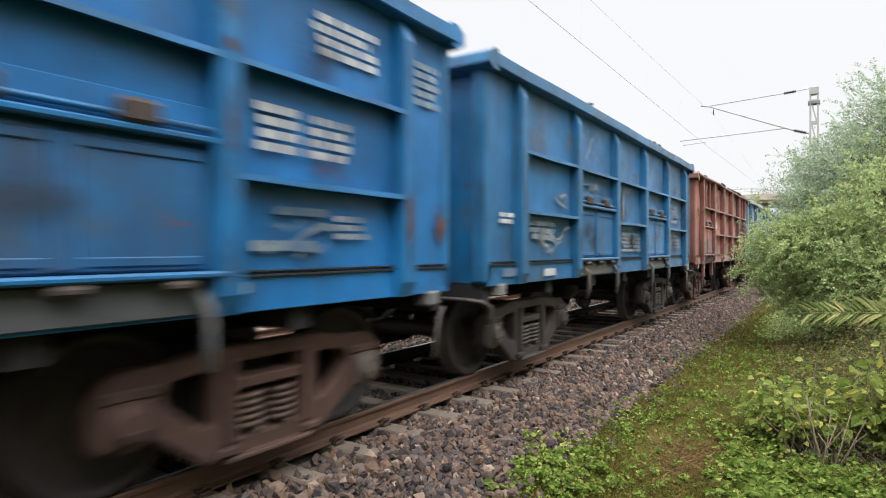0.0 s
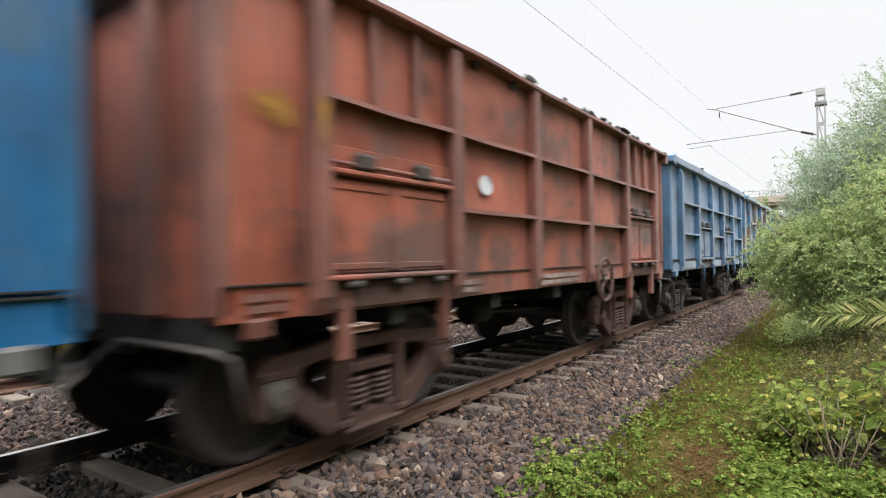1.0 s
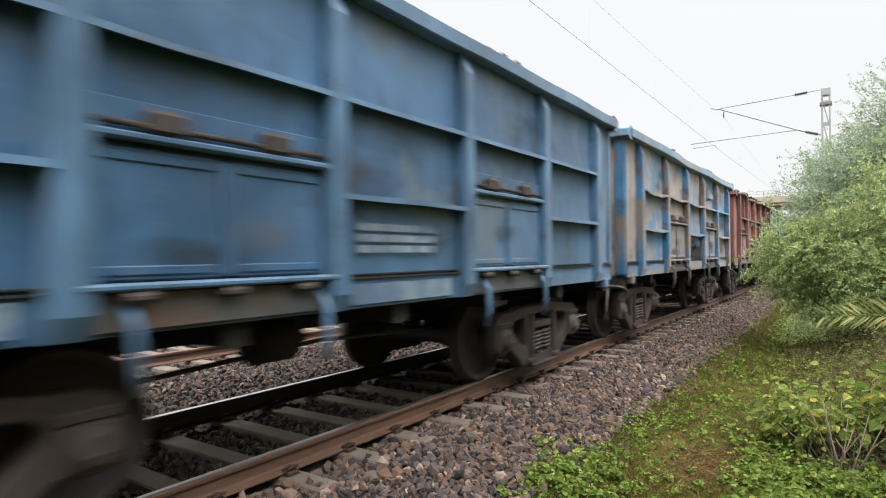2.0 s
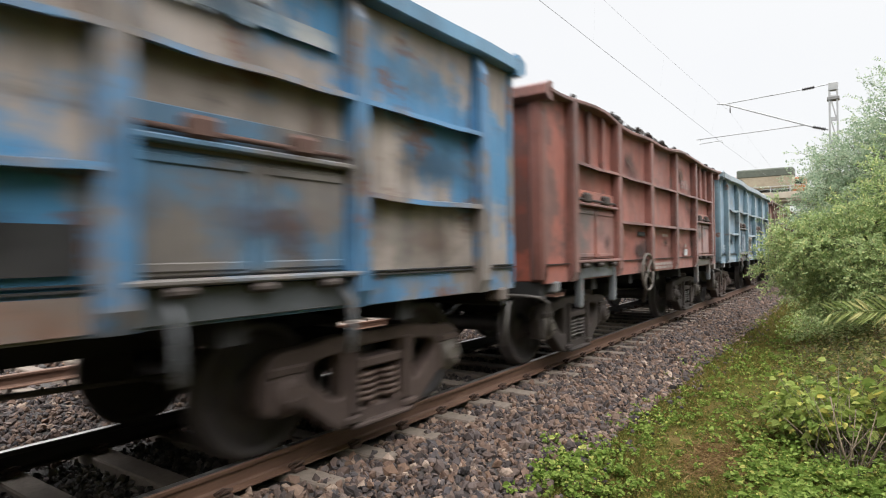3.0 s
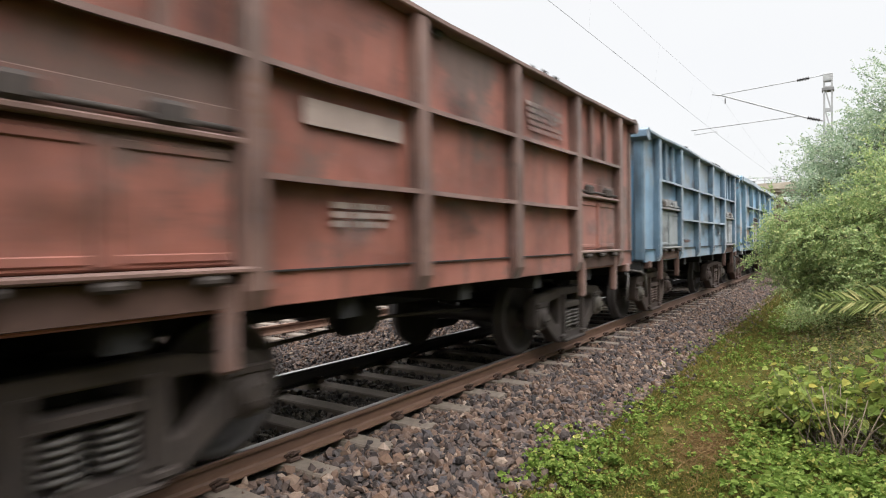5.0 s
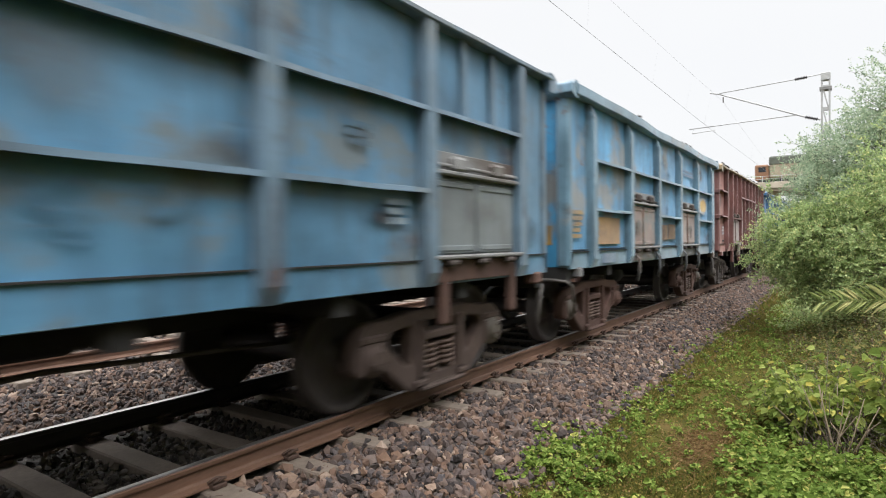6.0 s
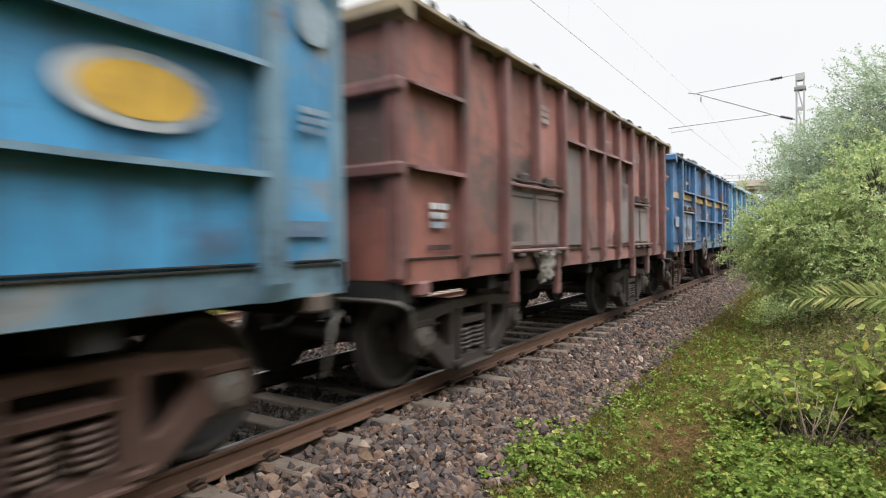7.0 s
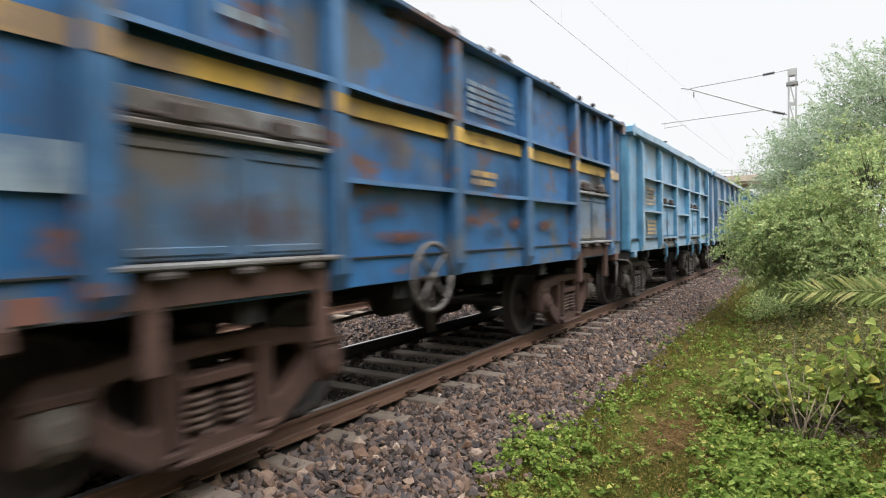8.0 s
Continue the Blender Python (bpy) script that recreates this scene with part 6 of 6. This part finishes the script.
def build_plants():
    build_grass()
    weed_patch("low_weeds", [(2.35, 4.9, 0.16, 0.35, 60, 1.0), (2.75, 4.6, 0.2, 0.45, 55, 0.8), (2.6, 6.6, 0.16, 0.7, 50, 0.6), (3.95, 5.9, 0.2, 0.6, 90, 0.9), (4.15, 4.7, 0.24, 0.5, 110, 1.2), (4.7, 5.3, 0.3, 0.5, 100, 1.35), (4.5, 6.2, 0.3, 0.4, 70, 1.0), (3.0, 12, 0.5, 5, 90, 0.6), (2.9, 7.2, 0.45, 1.8, 70, 0.42), (2.7, 10.5, 0.35, 2.5, 110, 0.5), (4.2, 9.5, 0.4, 2.0, 170, 1.1), (3.6, 17, 0.6, 4, 140, 1.2)], "bright green broad-leaved weeds on the verge")
    # creeping ground cover of tiny leaves among the grass
    k = 60000
    x, y = 2.3 + 3.2 * rng.uniform(0, 1, k) ** 1.2, 0.6 + 17.6 * rng.uniform(0, 1, k) ** 1.3
    pat = np.array([noise.noise((a * 2.3, b * 1.1, 9.0)) for a, b in zip(x, y)])
    trod = np.exp(-((x - 3.25 - 0.15 * np.sin(y * 0.7)) / 0.28) ** 2)
    keep = (pat > -0.25 + 0.2 * trod) & ~near_camera(x, y)
    x, y = x[keep], y[keep]
    a = rng.uniform(0, 2 * math.pi, len(x))
    v, f = leaf_blades(np.stack([x, y, ground_z(x) + rng.uniform(0.0, 0.045, len(x))], 1), unit(np.stack([np.cos(a), np.sin(a), rng.uniform(0, 0.5, len(x))], 1)), rng.uniform(0.012, 0.03, len(x)), rng.uniform(0.010, 0.022, len(x)))
    np_mesh("ground_cover", v, f, M_GRASS, None, "creeping small-leaved ground cover in the grass", "stuff", "weeds")
    shrub("leafy_shrub", "light green broad-leaved shrub on bare dry stalks", (4.36, 6.5, -0.55), 0.88, 0.50, 38, 0.092, M_SHRUB, 26, M_BARK, seed=5, lean=(-0.18, 0.85), bare=0.42, wide=0.85)
    shrub("leafy_shrub", "low light green broad-leaved shrub beside the path", (3.98, 7.2, -0.55), 0.50, 0.34, 26, 0.095, M_SHRUB, 14, seed=15, lean=(-0.05, 0.2), bare=0.35, wide=0.85)
    shrub("leafy_shrub", "tall broad-leaved shrub with yellowing leaves", (4.95, 7.0, -0.52), 1.12, 0.40, 40, 0.115, M_SHRUB, 18, seed=6, lean=(0.0, 0.2), bare=0.15, wide=0.85)
    tangle("weed_tangle", "rust-brown seeding weeds grown together", 170, (3.6, 5.3), (7.8, 13.0), (0.2, 0.9), 0.026, M_STRAW, M_BARK, 25)
    tangle("weed_tangle", "yellow-green small-leaved weeds grown together", 480, (3.55, 5.6), (8.3, 15.5), (0.10, 0.95), 0.050, M_TANGLE, M_TWIG, 21)
    tangle("weed_tangle", "olive and brown seeding weeds grown together", 420, (3.45, 5.4), (7.8, 14.0), (0.08, 0.75), 0.036, M_GRASS, M_BARK, 22)
    tangle("weed_tangle", "broad green weeds grown together under the tree", 320, (3.9, 5.8), (8.6, 17.0), (0.15, 1.15), 0.075, M_TANGLE, M_BARK, 23)
    tangle("weed_tangle", "yellow-green weeds along the verge's edge", 420, (2.9, 4.6), (14.5, 24.0), (0.08, 0.9), 0.06, M_LEAF2, M_TWIG, 24)
    # tall shrubs added out of view, to keep light off the near wagon sides
    for i, (x, y) in enumerate(((7.6, 6.2), (7.4, 3.2), (7.2, 0.2), (7.4, -2.8), (7.2, -5.8), (7.5, -9.0), (7.3, -12.5))):
        shrub("leafy_shrub", "unseen tall shrub added to shade the near wagons", (x, y, -0.5), 6.8, 1.9, 110, 0.19, M_SHRUB, 70, seed=30 + i, bare=0.1)
    mats = {"grey": M_LEAF, "yellow": M_LEAF2}
    feather_tree("feathery_tree", "small-leaved grey-green tree overhanging the verge", (5.3, 15.0, -0.45), [
        ((5.7, 15.0, 3.5), (1.35, 1.3, 1.35), 600, "grey"), ((4.75, 14.8, 3.0), (0.95, 1.1, 0.95), 400, "grey"), ((6.2, 14.2, 4.0), (1.0, 0.9, 0.9), 240, "grey"), ((4.3, 14.4, 2.35), (0.8, 0.9, 0.65), 400, "grey"), ((4.3, 14.8, 3.05), (0.55, 0.8, 0.42), 110, "grey"), ((5.3, 15.0, 3.95), (0.7, 0.8, 0.6), 110, "grey"),
        ((3.75, 13.8, 1.45), (0.78, 0.9, 0.62), 560, "yellow"), ((4.5, 13.6, 1.5), (0.85, 0.9, 0.8), 600, "yellow"), ((5.4, 13.2, 2.1), (0.9, 0.9, 1.0), 620, "yellow"), ((4.2, 14.2, 0.7), (0.9, 0.9, 0.5), 480, "yellow"), ((5.3, 12.8, 0.9), (0.9, 0.8, 0.7), 520, "yellow"),
    ], mats)
    palm = tagged(new("wild_palm"), "young wild palm with pale green fronds", "palm")
    palm.location = (6.2, 9.2, -0.45)
    bm = bmesh.new()
    lathe(bm, [(-0.1, 0.10), (0.3, 0.12), (0.8, 0.11), (1.0, 0.06)], 0, 0, 0, 12, "z")
    part("stem", bm, M_BARK, palm)
    for tip, rise in (((-1.98, -0.6, 1.14), 0.22), ((0.5, -1.3, 1.5), 0.5), ((1.5, 0.2, 1.4), 0.5), ((0.9, 1.2, 1.6), 0.5)):
        palm_frond(palm, (0, 0, 0.95), tip, rise, 38, 0.46)
    # dry bent stalks and dead twigs in the hollow between the shrubs
    bm = bmesh.new()
    for _ in range(14):
        x, y = rng.normal(4.42, 0.10), rng.normal(6.45, 0.12)
        dx, dy = rng.normal(-0.1, 0.22), rng.normal(0.3, 0.2)
        tube(bm, [(x, y, -0.55), (x + dx * 0.5, y + dy * 0.5, -0.3), (x + dx, y + dy, rng.uniform(-0.25, 0.1))], 0.008, 0.004, seg=5)
    tagged(part("dry_stalks", bm, M_TWIG), "dry brown stalks at a shrub's foot", "stalks", "", "stuff")
    bm = bmesh.new()
    for _ in range(420):
        x, y = rng.normal(4.66, 0.22), rng.normal(7.1, 0.42)
        p = np.array([x, y, float(ground_z(x)) + abs(rng.normal(0, 0.16))])
        d = unit(rng.normal(size=3) * np.array([1, 1, 0.6])) * rng.uniform(0.08, 0.3)
        tube(bm, [tuple(p), tuple(p + d * 0.5 + rng.normal(0, 0.02, 3)), tuple(p + d)], 0.003, 0.0015, seg=4)
    tagged(part("dead_twigs", bm, M_BARK), "tangle of dead brown twigs and litter", "twigs", "", "stuff")


build_plants()


# ---- what moves ----
def motions():
    T0, T1 = 0.0, 8.0
    for index, w in WAGONS:
        walk(w, [(t, pose(0, START + PITCH_W * index - SPEED * t, 0)) for t in (T0, T1)])
        keys = w.animation_data
        for curve in keys.action.layers[0].strips[0].channelbag(keys.action_slot).fcurves:
            for kf in curve.keyframe_points:
                kf.interpolation = "LINEAR"
    turn = math.degrees(SPEED / 0.5)
    rows = [i / 30 for i in range(0, 241)]
    for ws in WHEELSETS:
        x, y, z = ws.location
        walk(ws, [(t, pose(x, y, z, turn * t)) for t in rows])
    deck = 7.75
    for t, lane, x, s0, v in ((TRUCK_ORANGE, 7.2, -7.6, 2.8, 10.9), (TRUCK_A, 2.6, -3.0, 2.8, -13.0), (TRUCK_B, 2.6, -7.2, 6.5, -12.0)):
        walk(t, [(s, pose(x + v * (s - s0), BY + lane, deck)) for s in (T0, T1)])
        for curve in t.animation_data.action.layers[0].strips[0].channelbag(t.animation_data.action_slot).fcurves:
            for kf in curve.keyframe_points:
                kf.interpolation = "LINEAR"


lay_sleepers(bpy.data.objects["track_main"], 0.0, -12, 90, True)
lay_sleepers(bpy.data.objects["track_second"], TRACK2, -10, 45, False)
motions()
